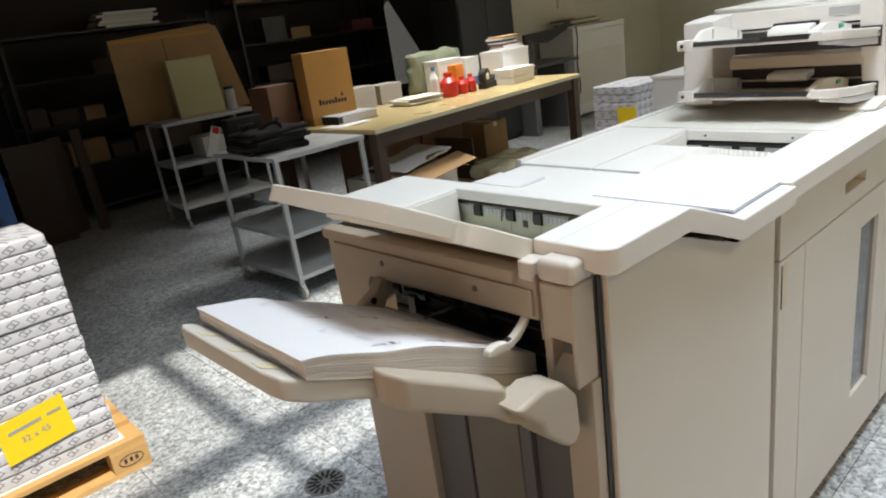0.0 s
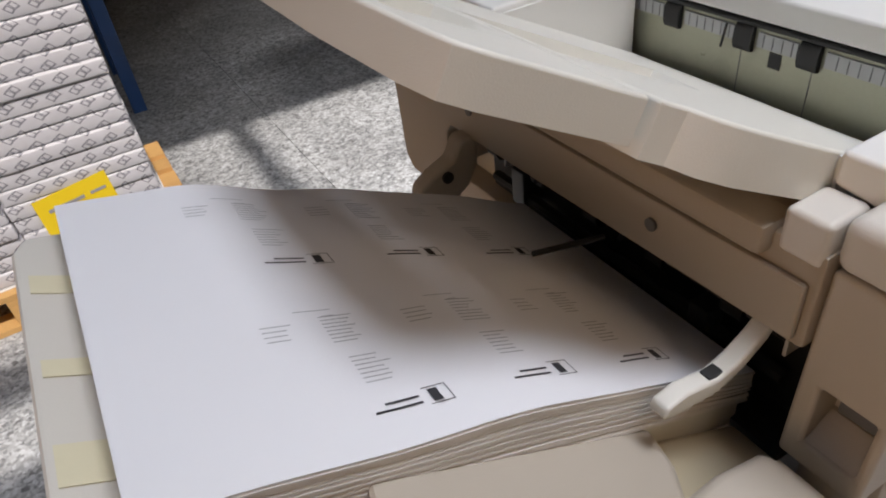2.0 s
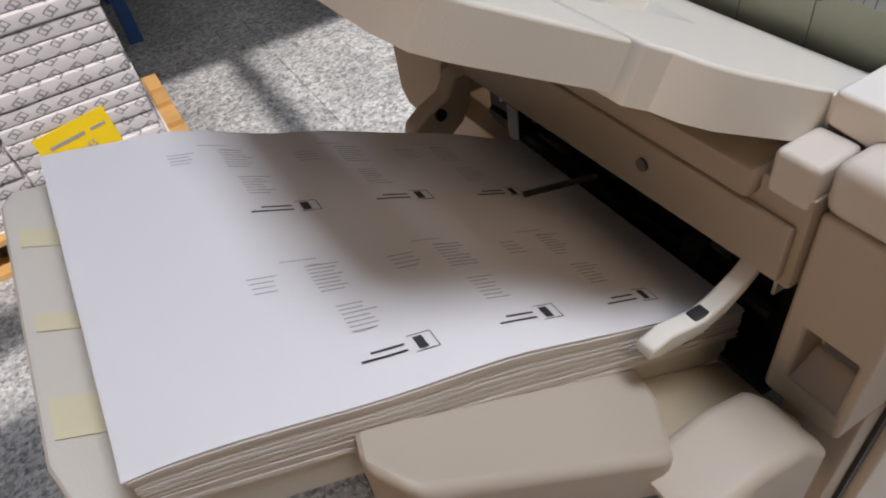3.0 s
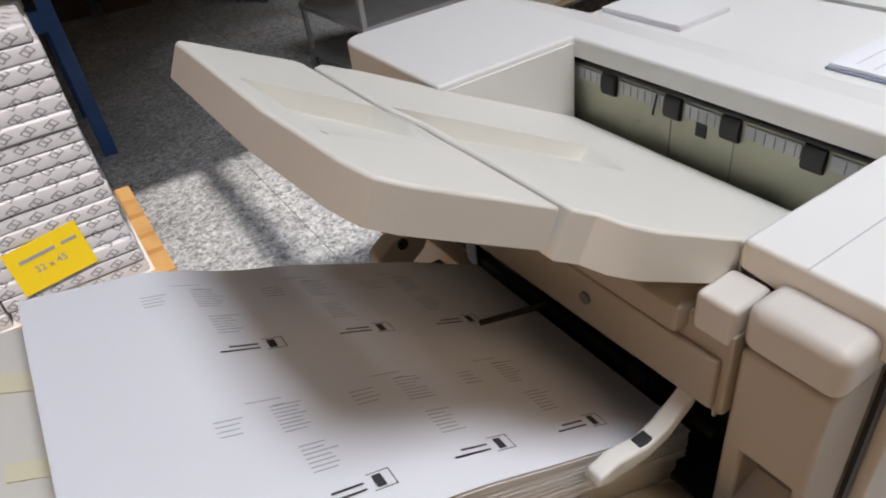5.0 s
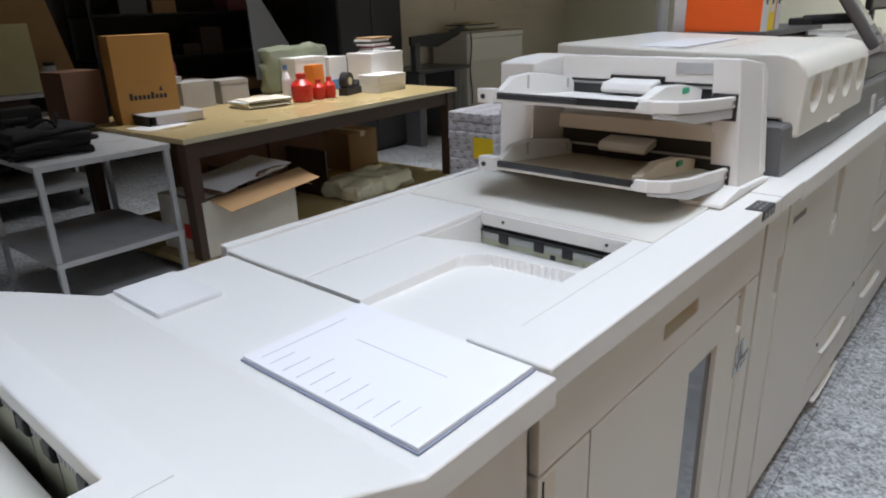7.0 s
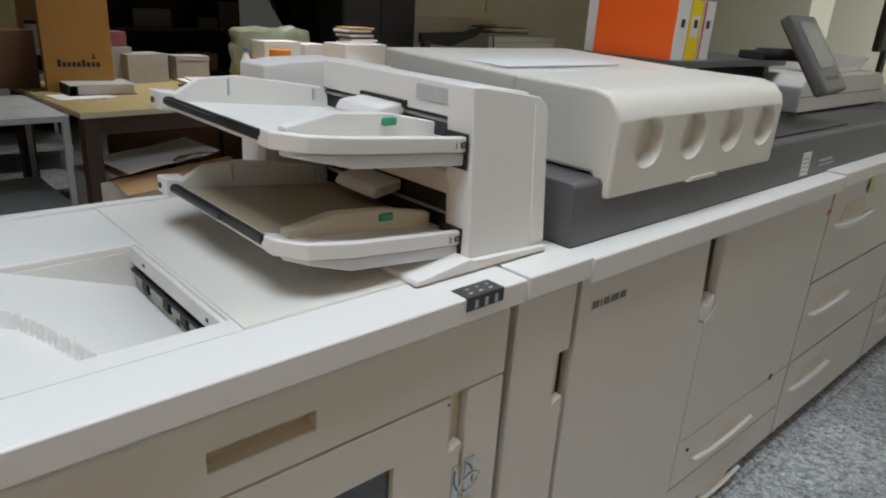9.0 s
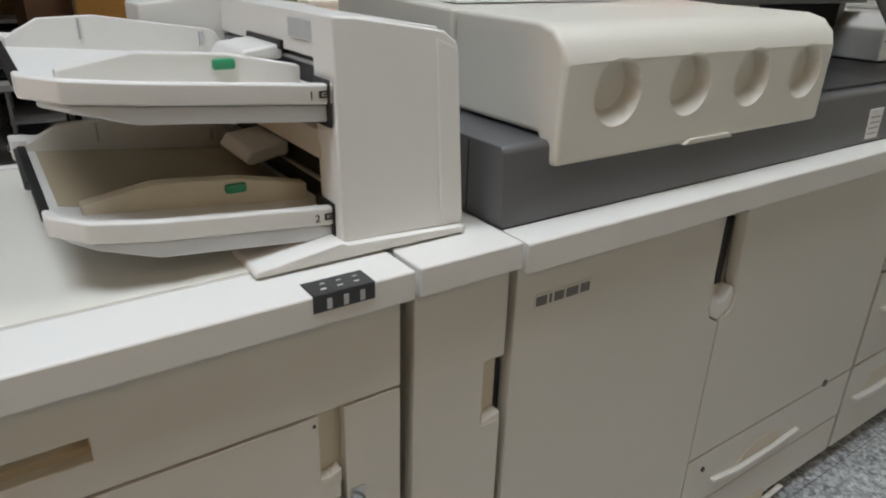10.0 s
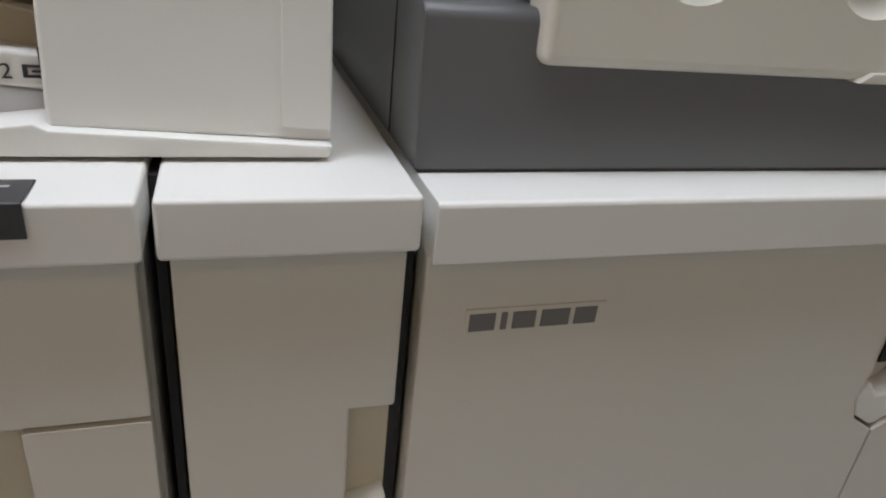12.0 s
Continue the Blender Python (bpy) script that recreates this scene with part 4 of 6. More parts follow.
def interposer():
    f = thing("cover_interposer", "off-white two-tray cover sheet feeder standing on the printer", "sheet feeder", (2.67, 0.75, 1.1365))
    inv = Matrix.Translation((-2.67, -0.75, -1.1275))
    add = lambda name, bm, mat, label="", parent=f: part(name, moved(bm, inv), mat, parent, label)
    side = [(2.660, 1.147), (2.869, 1.138), (2.868, 1.412), (2.845, 1.430), (2.70, 1.452), (2.667, 1.453)]
    back_lean = lambda x, y, z: (x, y + 0.09 * max(0.0, z - 1.15), z)
    add("front_upright", prism(side, "y", 0.718, 0.785, 0.004, 3, skew=back_lean), PLASTIC)
    add("front_inset", prism([(2.828, 1.150), (2.8675, 1.148), (2.8665, 1.404), (2.83, 1.420)], "y", 0.7155, 0.72, 0.0015, skew=back_lean), PLASTIC)
    add("foot", prism([(2.526, 1.1275), (2.866, 1.1275), (2.868, 1.138), (2.664, 1.148), (2.654, 1.153), (2.56, 1.140), (2.53, 1.137)], "y", 0.706, 0.81, 0.003, 2), PLASTIC)
    back = [(2.60, 1.1275), (2.869, 1.1275), (2.866, 1.434), (2.72, 1.452), (2.60, 1.448), (2.53, 1.440), (2.525, 1.15)]
    add("rear_upright", prism(back, "y", 1.23, 1.34, 0.004, 3), PLASTIC)
    add("tower", box(2.71, 2.866, 0.785, 1.23, 1.1285, 1.40, 0.003), PANEL)
    add("top_beam", prism([(2.672, 1.392), (2.86, 1.392), (2.86, 1.432), (2.71, 1.451), (2.676, 1.451)], "y", 0.785, 1.23, 0.003, 2), PLASTIC)
    add("beam_window", box(2.670, 2.675, 0.80, 0.902, 1.414, 1.442, 0.002), STEEL, "grey recessed label window")
    add("beam_notch", box(2.6665, 2.673, 0.928, 1.078, 1.391, 1.405, 0.001), BLACK)
    for k, (zr, num, slope) in enumerate(((1.367, "1", -0.082), (1.194, "2", -0.10))):
        zf = lambda x, y, zr=zr, slope=slope: zr + slope * (x - 2.665)
        outl = [(2.676, 0.745), (2.42, 0.742), (2.345, 0.756), (2.307, 0.795), (2.308, 1.215), (2.325, 1.238), (2.676, 1.238)]
        tray = add("feed_tray", prism(outl, "z", -0.027, -0.012, 0.004, 2, skew=lambda x, y, z, zf=zf: (x, y, z + zf(x, y))), PLASTIC, "tilted feed tray, dark rubber edge")
        add("tray_rim", prism([(2.676, 0.744), (2.42, 0.741), (2.345, 0.755), (2.306, 0.795), (2.306, 0.824), (2.320, 0.822), (2.322, 0.802), (2.352, 0.770), (2.42, 0.757), (2.676, 0.760)], "z", -0.0275, 0.0, 0.004, 3, skew=lambda x, y, z, zf=zf: (x, y, z + zf(x, y))), PLASTIC, "", tray)
        add("edge_strip", prism([(2.3045, 0.83), (2.316, 0.828), (2.318, 1.188), (2.3055, 1.188)], "z", -0.02, -0.004, 0.002, skew=lambda x, y, z, zf=zf: (x, y, z + zf(x, y))), BLACK, "", tray)
        add("edge_grip", prism([(2.298, 0.97), (2.316, 0.965), (2.317, 1.184), (2.300, 1.184)], "z", -0.018, -0.006, 0.003, skew=lambda x, y, z, zf=zf: (x, y, z + zf(x, y))), DARKGREY, "", tray)
        add("tray_skirt", prism([(2.66, 0.748), (2.42, 0.746), (2.352, 0.760), (2.322, 0.80), (2.38, 0.83), (2.66, 0.83)], "z", -0.052, -0.0285, 0.004, 2, skew=lambda x, y, z, zf=zf: (x, y, z + zf(x, y) + (0.014 if x < 2.4 and z < -0.04 else 0))), SKIRT_SHADED, "", tray)
        fr = prism([(2.35, 0.0), (2.44, 0.024), (2.55, 0.026), (2.655, 0.014), (2.655, -0.014), (2.35, -0.014)], "y", 0.775, 0.80, 0.003, 2, skew=lambda x, y, z, zf=zf: (x, y + 0.05, z + zf(x, y)))
        # lower guide is tan: the upper tray's shade put into its colour
        gd = add("side_guide", fr, GRIP if k else PLASTIC, "", tray)
        rr = prism([(2.32, 0.0), (2.37, 0.032), (2.45, 0.042), (2.64, 0.03), (2.655, 0.012), (2.655, -0.014), (2.32, -0.014)], "y", 1.180, 1.199, 0.003, 2, skew=lambda x, y, z, zf=zf: (x, y, z + zf(x, y)))
        add("side_guide", rr, PLASTIC, "", tray)
        add("guide_clip", box(2.425, 2.428, 1.176, 1.180, zf(2.43, 0) + 0.004, zf(2.43, 0) + 0.036, 0), STEEL, "", tray)
        add("guide_clip", box(2.615, 2.62, 1.176, 1.180, zf(2.62, 0) + 0.002, zf(2.62, 0) + 0.026, 0), STEEL, "", tray)
        add("green_knob", box(2.532, 2.562, 0.818, 0.830, zf(2.56, 0) + 0.007, zf(2.56, 0) + 0.021, 0.004), GREEN, "green release knob", tray)
        add("throat", box(2.684, 2.709, 0.785, 1.23, zr - 0.03, zr + 0.062 if k else zr + 0.0245, 0), BLACK if k else DARKGREY, "", tray)
        add("pick_roller_cover", prism([(2.60, 0.026), (2.612, 0.044), (2.675, 0.052), (2.675, 0.030), (2.61, 0.018)], "y", 0.938, 1.073, 0.005, 3, skew=lambda x, y, z, zr=zr - (0.0 if k else 0.02): (x, y, z + zr)), PLASTIC, "", tray)
        add("throat_rail", box(2.678, 2.684, 0.785, 1.23, zr + 0.012, zr + 0.018, 0.001), STEEL, "", tray)
        if k:
            # tan sheet added to paint the shade inside the lower tray
            add("tray_shade_sheet", prism([(2.66, 0.852), (2.37, 0.852), (2.328, 0.87), (2.330, 1.178), (2.66, 1.178)], "z", -0.0118, -0.0105, 0, skew=lambda x, y, z, zf=zf: (x, y, z + zf(x, y))), TAN, "tan sheet painting shade into the lower tray", tray)
            add("rail_beam", prism([(2.66, 0.060), (2.70, 0.060), (2.70, 0.11), (2.665, 0.10)], "y", 0.785, 1.23, 0.003, skew=lambda x, y, z, zr=zr: (x, y, z + zr)), PANEL, "", tray)
            # dark panel added to paint the shade behind the lower tray
            add("throat_shade_panel", box(2.7035, 2.7095, 0.786, 1.229, 1.15, 1.335, 0.001), DARKGREY, "dark panel painting shade behind the lower tray", tray)
        add("tray_slot", box(2.657, 2.6595, 0.7395, 0.80, zr - 0.058, zr + 0.006, 0.0005), BLACK, "", tray)
        add("end_block", prism([(2.297, 1.192), (2.342, 1.192), (2.342, 1.241), (2.297, 1.241)], "z", -0.031, 0.004, 0.004, 2, skew=lambda x, y, z, zf=zf: (x, y, z + zf(x, y))), PLASTIC, "", tray)
        add("screw", rod((2.294, 1.222, zf(2.294, 0) - 0.015), (2.298, 1.222, zf(2.294, 0) - 0.015), 0.006, 10), DARKGREY, "", tray)
        writing("tray_number", num, 0.016, PRINT, tray, inv @ Matrix.Translation((2.634, 0.7428, zr - 0.018)) @ pose(0, 0, 0, 90, 0, 0), 0.0003)
        add("tray_symbol", merge(box(2.645, 2.659, 0.7424, 0.7436, zr - 0.017, zr - 0.015, 0), box(2.645, 2.659, 0.7424, 0.7436, zr - 0.0095, zr - 0.0075, 0), box(2.645, 2.648, 0.7424, 0.7436, zr - 0.015, zr - 0.0095, 0), box(2.651, 2.659, 0.7424, 0.7436, zr - 0.013, zr - 0.0115, 0)), PRINT, "", tray)
    return f


interposer()


def toner_cover_front(bm_x0, bm_x1, z0, z1, y, centres, r):
    """A front face with round dished grips pressed into it."""
    bm = bmesh.new()
    vs = [bm.verts.new(p) for p in ((bm_x0, y, z0), (bm_x1, y, z0), (bm_x1, y, z1), (bm_x0, y, z1))]
    edges = [bm.edges.new((vs[i], vs[(i + 1) % 4])) for i in range(4)]
    rings = []
    n = 32
    for cx, cz in centres:
        ring = [bm.verts.new((cx + r * math.cos(2 * math.pi * i / n), y, cz + r * math.sin(2 * math.pi * i / n))) for i in range(n)]
        edges += [bm.edges.new((ring[i], ring[(i + 1) % n])) for i in range(n)]
        rings.append((cx, cz, ring))
    bmesh.ops.triangle_fill(bm, use_beauty=True, edges=edges)
    for cx, cz, ring in rings:
        prev = ring
        for rad, dep, up in ((0.96, 0.006, 0.001), (0.87, 0.019, 0.006), (0.79, 0.029, 0.011), (0.76, 0.030, 0.011), (0.3, 0.031, 0.011)):
            cur = [bm.verts.new((cx + r * rad * math.cos(2 * math.pi * i / n), y + dep, cz + up + r * rad * math.sin(2 * math.pi * i / n))) for i in range(n)]
            for i in range(n):
                bm.faces.new((prev[i], prev[(i + 1) % n], cur[(i + 1) % n], cur[i]))
            prev = cur
        bm.faces.new(prev)
    return bm


def raised(bm, level=1.05, by=0.014):
    """Lifts what lies above a level: the decks stand a little higher on the same fronts."""
    for v in bm.verts:
        if v.co.z > level:
            v.co.z += by
    return bm


def engine():
    f = thing("digital_printing_press", "long off-white digital press with grey scanner deck and toner hood", "printer", (2.95, 0.66, 0))
    inv = Matrix.Translation((-2.95, -0.66, 0))
    add = lambda name, bm, mat, label="", parent=f: part(name, moved(raised(bm), inv), mat, parent, label)
    y = 0.655
    add("top_rail", prism([(0.632, 1.058), (0.632, 1.109), (0.635, 1.112), (1.44, 1.112), (1.44, 1.058)], "x", 2.939, 4.37, 0.002, 2), PLASTIC)
    add("body", box(2.952, 4.372, 0.69, 1.42, 0.06, 1.07, 0.002), PANEL)
    # doors
    add("front_door", prism([(2.941, 0.07), (3.5585, 0.07), (3.5585, 0.79), (3.522, 0.812), (3.508, 0.842), (3.514, 0.885), (3.493, 1.064), (2.941, 1.064)], "y", y, y + 0.03, 0.003, 2), PANEL)
    dr = add("front_door", prism([(3.5615, 0.388), (4.366, 0.388), (4.366, 1.064), (3.584, 1.064), (3.597, 0.885), (3.612, 0.850), (3.600, 0.812), (3.5615, 0.79)], "y", y, y + 0.03, 0.003, 2), PANEL)
    slant = lambda x, yy, z: (x, yy + 0.060 * max(0.0, min(1.0, (x - 3.495) / 0.09)), z)
    add("handle_scoop", prism([(3.488, 0.79), (3.51, 0.785), (3.54, 0.78), (3.59, 0.78), (3.618, 0.79), (3.618, 1.066), (3.59, 1.066), (3.54, 1.066), (3.51, 1.066), (3.488, 1.066)], "y", y + 0.006, y + 0.010, 0, skew=slant), PANEL)
    # black strip paints the shade deep in the scoop
    add("scoop_shade_strip", box(3.566, 3.588, y + 0.032, y + 0.05, 0.872, 1.066, 0), BLACK)
    add("handle_lip", prism([(3.511, 0.848), (3.524, 0.815), (3.560, 0.794), (3.598, 0.815), (3.609, 0.850), (3.596, 0.874), (3.572, 0.846), (3.545, 0.846), (3.526, 0.868)], "y", y + 0.003, y + 0.045, 0.006, 3), PLASTIC, "", dr)
    for z0, z1, zc in ((0.212, 0.384, 0.293), (0.07, 0.208, 0.074)):
        d = add("paper_drawer", front_plate([3.5615, 4.366], [z0, z1], y, 0.03, bev=0.003), PANEL)
        add("drawer_handle", prism([(3.680, zc - 0.020), (3.78, zc - 0.036), (3.98, zc - 0.036), (4.095, zc - 0.022), (4.095, zc - 0.014), (3.97, zc - 0.026), (3.79, zc - 0.026), (3.680, zc - 0.010)], "y", y - 0.014, y + 0.002, 0.003, 2), PLASTIC, "", d)
        # flat tan patch paints the shade in the hollow above the handle
        add("handle_shade_patch", prism([(3.80, zc - 0.022), (4.00, zc - 0.022), (4.0, zc + 0.012), (3.975, zc + 0.024), (3.90, zc + 0.030), (3.83, zc + 0.010)], "y", y - 0.0015, y + 0.002, 0.001), GRIP, "", d)
    add("door_lock", rod((4.205, y - 0.003, 0.392), (4.205, y + 0.01, 0.392), 0.012, 12), DARKGREY)
    add("drawer_stop", rod((3.63, y - 0.004, 0.335), (3.63, y + 0.01, 0.335), 0.007, 10), DARKGREY)
    add("red_sticker", prism([(4.345, 0.982), (4.385, 0.989), (4.38, 1.005), (4.35, 1.0)], "y", y - 0.0012, y + 0.001, 0), RED, "small red sticker")
    # raised badge: five plain shapes on a thin plate
    plate = add("badge_plate", box(2.982, 3.122, y - 0.001, y + 0.002, 0.986, 1.014, 0.0004), PANEL)
    xs = 2.986
    for w in (0.026, 0.007, 0.024, 0.030, 0.024):
        add("badge_shape", box(xs, xs + w - 0.001, y - 0.002, y, 0.991, 1.009, 0.0006), LETTER, "", plate)
        xs += w + 0.0045
    # grey deck and hood
    add("deck_seam", box(2.94, 5.39, 0.7005, 1.43, 1.111, 1.116, 0), BLACK)
    add("grey_deck", prism([(0.698, 1.1145), (0.704, 1.242), (0.712, 1.250), (1.44, 1.250), (1.44, 1.1145)], "x", 2.935, 5.395, 0.004, 2), GREY, "dark grey scanner deck")
    add("deck_joint", box(2.9342, 2.9352, 0.795, 0.797, 1.119, 1.245, 0), BLACK)
    add("deck_plate", box(3.87, 4.60, 0.74, 1.38, 1.2515, 1.258, 0.003), DARKGREY)
    add("info_sticker", box(4.125, 4.19, 0.698, 0.705, 1.124, 1.200, 0), BOXWHITE, "white information sticker with unreadable lines")
    for i in range(4):
        add("sticker_line", box(4.132, 4.18, 0.6972, 0.6982, 1.136 + i * 0.014, 1.139 + i * 0.014, 0), PRINT_SOFT)
    add("model_bar", box(4.28, 4.39, 0.699, 0.704, 1.156, 1.164, 0), STEEL)
    add("model_bar", box(4.28, 4.41, 0.698, 0.704, 1.142, 1.146, 0), STEEL)
    hb = prism([(0.688, 1.207), (0.686, 1.372), (0.694, 1.40), (0.718, 1.424), (0.755, 1.434), (0.985, 1.437), (0.985, 1.255), (0.74, 1.255), (0.72, 1.207)], "x", 3.033, 3.838, 0.010, 3)
    hb.normal_update()
    front = max((fc for fc in hb.faces if fc.normal.y < -0.98), key=lambda fc: fc.calc_area())
    fx0, fx1 = min(v.co.x for v in front.verts), max(v.co.x for v in front.verts)
    fz0, fz1 = min(v.co.z for v in front.verts), max(v.co.z for v in front.verts)
    fy0 = [v.co.y for v in front.verts if abs(v.co.z - fz0) < 1e-4][0]
    fy1 = [v.co.y for v in front.verts if abs(v.co.z - fz1) < 1e-4][0]
    bmesh.ops.delete(hb, geom=[front], context="FACES")
    hood = add("toner_hood", hb, HOOD, "white toner hood with four dished grips")
    ft = toner_cover_front(fx0, fx1, fz0, fz1, 0.0, [(3.164 + 0.193 * i, 1.321) for i in range(4)], 0.058)
    for v in ft.verts:
        v.co.y += fy0 + (fy1 - fy0) * (v.co.z - fz0) / (fz1 - fz0)
    add("dished_front", ft, HOOD, "", hood)
    add("hood_catch", prism([(3.362, 1.206), (3.515, 1.206), (3.50, 1.216), (3.378, 1.216)], "y", 0.682, 0.70, 0.002), PANEL, "", hood)
    add("rear_hood", prism([(0.989, 1.25), (0.989, 1.437), (1.47, 1.455), (1.47, 1.25)], "x", 3.028, 3.838, 0.008, 3), HOOD)
    add("hood_label", box(3.08, 3.55, 1.05, 1.30, 1.4425, 1.446, 0), SHEET, "white paper laid on the hood")
    add("hood_screw", rod((3.026, 1.03, 1.29), (3.03, 1.03, 1.29), 0.007, 10), STEEL)
    add("plinth", box(2.97, 4.36, 0.70, 1.40, 0.0, 0.07, 0), BLACK)
    return f


engine()


def feeder(x0, x1, name, label):
    f = thing(name, label, "paper feeder", (x0, 0.66, 0), group="feeders of the press")
    inv = Matrix.Translation((-x0, -0.66, 0))
    add = lambda nm, bm, mat, lab="", parent=f: part(nm, moved(raised(bm), inv), mat, parent, lab)
    y = 0.655
    add("top", box(x0, x1, 0.632, 1.44, 1.068, 1.119, 0.005, 3), PLASTIC)
    add("body", box(x0 + 0.005, x1 - 0.005, 0.69, 1.42, 0.06, 1.07, 0.002), PANEL)
    for z0, z1 in ((0.72, 1.062), (0.39, 0.712), (0.07, 0.382)):
        d = add("paper_drawer", front_plate([x0 + 0.01, x1 - 0.01], [z0, z1], y, 0.03, bev=0.003), PANEL)
        zc, xm = z1 - 0.14, (x0 + x1) / 2 - 0.25
        add("drawer_handle", prism([(xm - 0.2, zc), (xm - 0.09, zc - 0.02), (xm + 0.09, zc - 0.02), (xm + 0.2, zc), (xm + 0.2, zc + 0.012), (xm + 0.08, zc + 0.002), (xm - 0.08, zc + 0.002), (xm - 0.2, zc + 0.012)], "y", y - 0.018, y + 0.002, 0.004, 2), PLASTIC, "", d)
        # shade above each feeder handle, painted as a flat tan patch
        add("handle_shade_patch", prism([(xm - 0.14, zc + 0.014), (xm + 0.14, zc + 0.014), (xm + 0.1, zc + 0.07), (xm - 0.1, zc + 0.07)], "y", y - 0.002, y + 0.002, 0.001), GRIP, "", d)
    add("plinth", box(x0 + 0.02, x1 - 0.02, 0.70, 1.40, 0.0, 0.07, 0), BLACK)
    return f


feeder(4.376, 5.40, "large_paper_feeder", "off-white large capacity paper feeder with three drawers")
far_feeder = feeder(5.406, 6.45, "large_paper_feeder", "off-white paper feeder at the far end")
part("grey_deck", moved(prism([(0.698, 1.1335), (0.704, 1.256), (0.712, 1.264), (1.44, 1.264), (1.44, 1.1335)], "x", 5.41, 6.40, 0.004, 2), Matrix.Translation((-5.406, -0.66, 0))), GREY, far_feeder, "dark grey deck")
tu = thing("sheet_tray_unit", "white sheet tray unit on the grey deck beside the monitor", "paper tray", (5.70, 0.80, 1.2645))
part("body", prism([(0, 0), (0.66, 0), (0.66, 0.12), (0.60, 0.15), (0.42, 0.10), (0, 0.06)], "y", 0.0, 0.20, 0.006, 2), PLASTIC, tu)
part("side_plate", prism([(0.56, 0.0), (0.66, 0.0), (0.66, 0.20), (0.58, 0.19)], "y", -0.012, 0.21, 0.006, 2), PLASTIC, tu)
part("slot", box(0.05, 0.52, -0.002, 0.0, 0.02, 0.032, 0), DARKGREY, tu)

# ---- things on the printer ----
def closed_booklet():
    b = thing("paper_booklet", "stack of proof sheets in a clear blue-tinted sleeve", "document", (1.5475, 0.821, 1.1285))
    part("sleeve", box(-0.118, 0.118, -0.1755, 0.1755, 0.0, 0.003, 0.001), SLEEVE, b, "blue-grey sleeve edge")
    part("sheet_block", box(-0.115, 0.115, -0.1725, 0.1725, 0.0032, 0.0085, 0.001), SHEET, b)
    r = random.Random(11)
    lines = []
    for i in range(9):
        yy = 0.12 - i * 0.03
        lines.append(box(-0.105, -0.105 + r.uniform(0.02, 0.07), yy, yy + 0.0012, 0.0083, 0.0089, 0))
    lines.append(box(-0.1, 0.06, 0.145, 0.1462, 0.0083, 0.0089, 0))
    lines.append(box(0.02, 0.021, -0.1, 0.08, 0.0083, 0.0089, 0))
    for ln in lines:
        part("text_line", ln, PRINT_FAINT, b)
    return b


closed_booklet()
pad = thing("note_pad", "small square pad of blank white paper", "note pad", (1.485, 1.3115, 1.1285))
part("pad_block", box(-0.059, 0.059, -0.0835, 0.0835, 0, 0.007, 0.001), SHEET, pad)
part("pad_cover", box(-0.0585, 0.0585, -0.083, 0.083, 0.0072, 0.0084, 0), BOXWHITE, pad)


def ring_binder(at, spine, cover, label, turn=0.0, w=0.075, h=0.185, d=0.30):
    b = thing("ring_binder", label, "ring binder", at, group="binders on the press", turn=turn)
    part("cover", merge(box(0, 0.003, 0, d, 0, h, 0.001), box(w - 0.003, w, 0, d, 0, h, 0.001)), cover, b)
    part("spine", box(0, w, -0.003, 0.0, 0, h, 0.001), spine, b)
    part("sheets", box(0.006, w - 0.008, 0.01, d - 0.015, 0.006, h - 0.02, 0.001), PAGES, b)
    part("spine_label", box(w * 0.2, w * 0.8, -0.0042, -0.003, 0.07, h * 0.75, 0), BOXWHITE, b)
    part("label_bar", box(w * 0.35, w * 0.65, -0.0048, -0.0041, 0.10, 0.125, 0), PRINT, b)
    return b


SHELF_Z = 1.466
sh = thing("console_shelf", "dark grey shelf carrying binders behind the toner hood", "shelf", (3.86, 1.05, 1.2665))
part("board", box(0, 0.85, 0, 0.36, 0.175, 0.199, 0.003), GREY, sh)
for x in (0.02, 0.78):
    part("support", box(x, x + 0.04, 0.05, 0.33, 0.0, 0.1755, 0.002), GREY, sh)
ring_binder((3.865, 1.075, SHELF_Z), BOXWHITE, ORANGE, "orange-sided ring binder with a white spine")
ring_binder((3.95, 1.078, SHELF_Z), YELLOW, BOXWHITE, "ring binder with a yellow spine")
red = ring_binder((4.035, 1.08, SHELF_Z), BOXWHITE, BOXWHITE, "white ring binder with a dark red spine strip")
part("spine_strip", box(0.004, 0.014, -0.0036, -0.003, 0.002, 0.183, 0), RED, red)
loose = thing("paper_block", "block of loose white paper standing behind the orange binder", "papers", (3.90, 1.15, SHELF_Z))
part("paper", box(0, 0.16, 0.24, 0.29, 0, 0.205, 0.002), SHEET, loose)


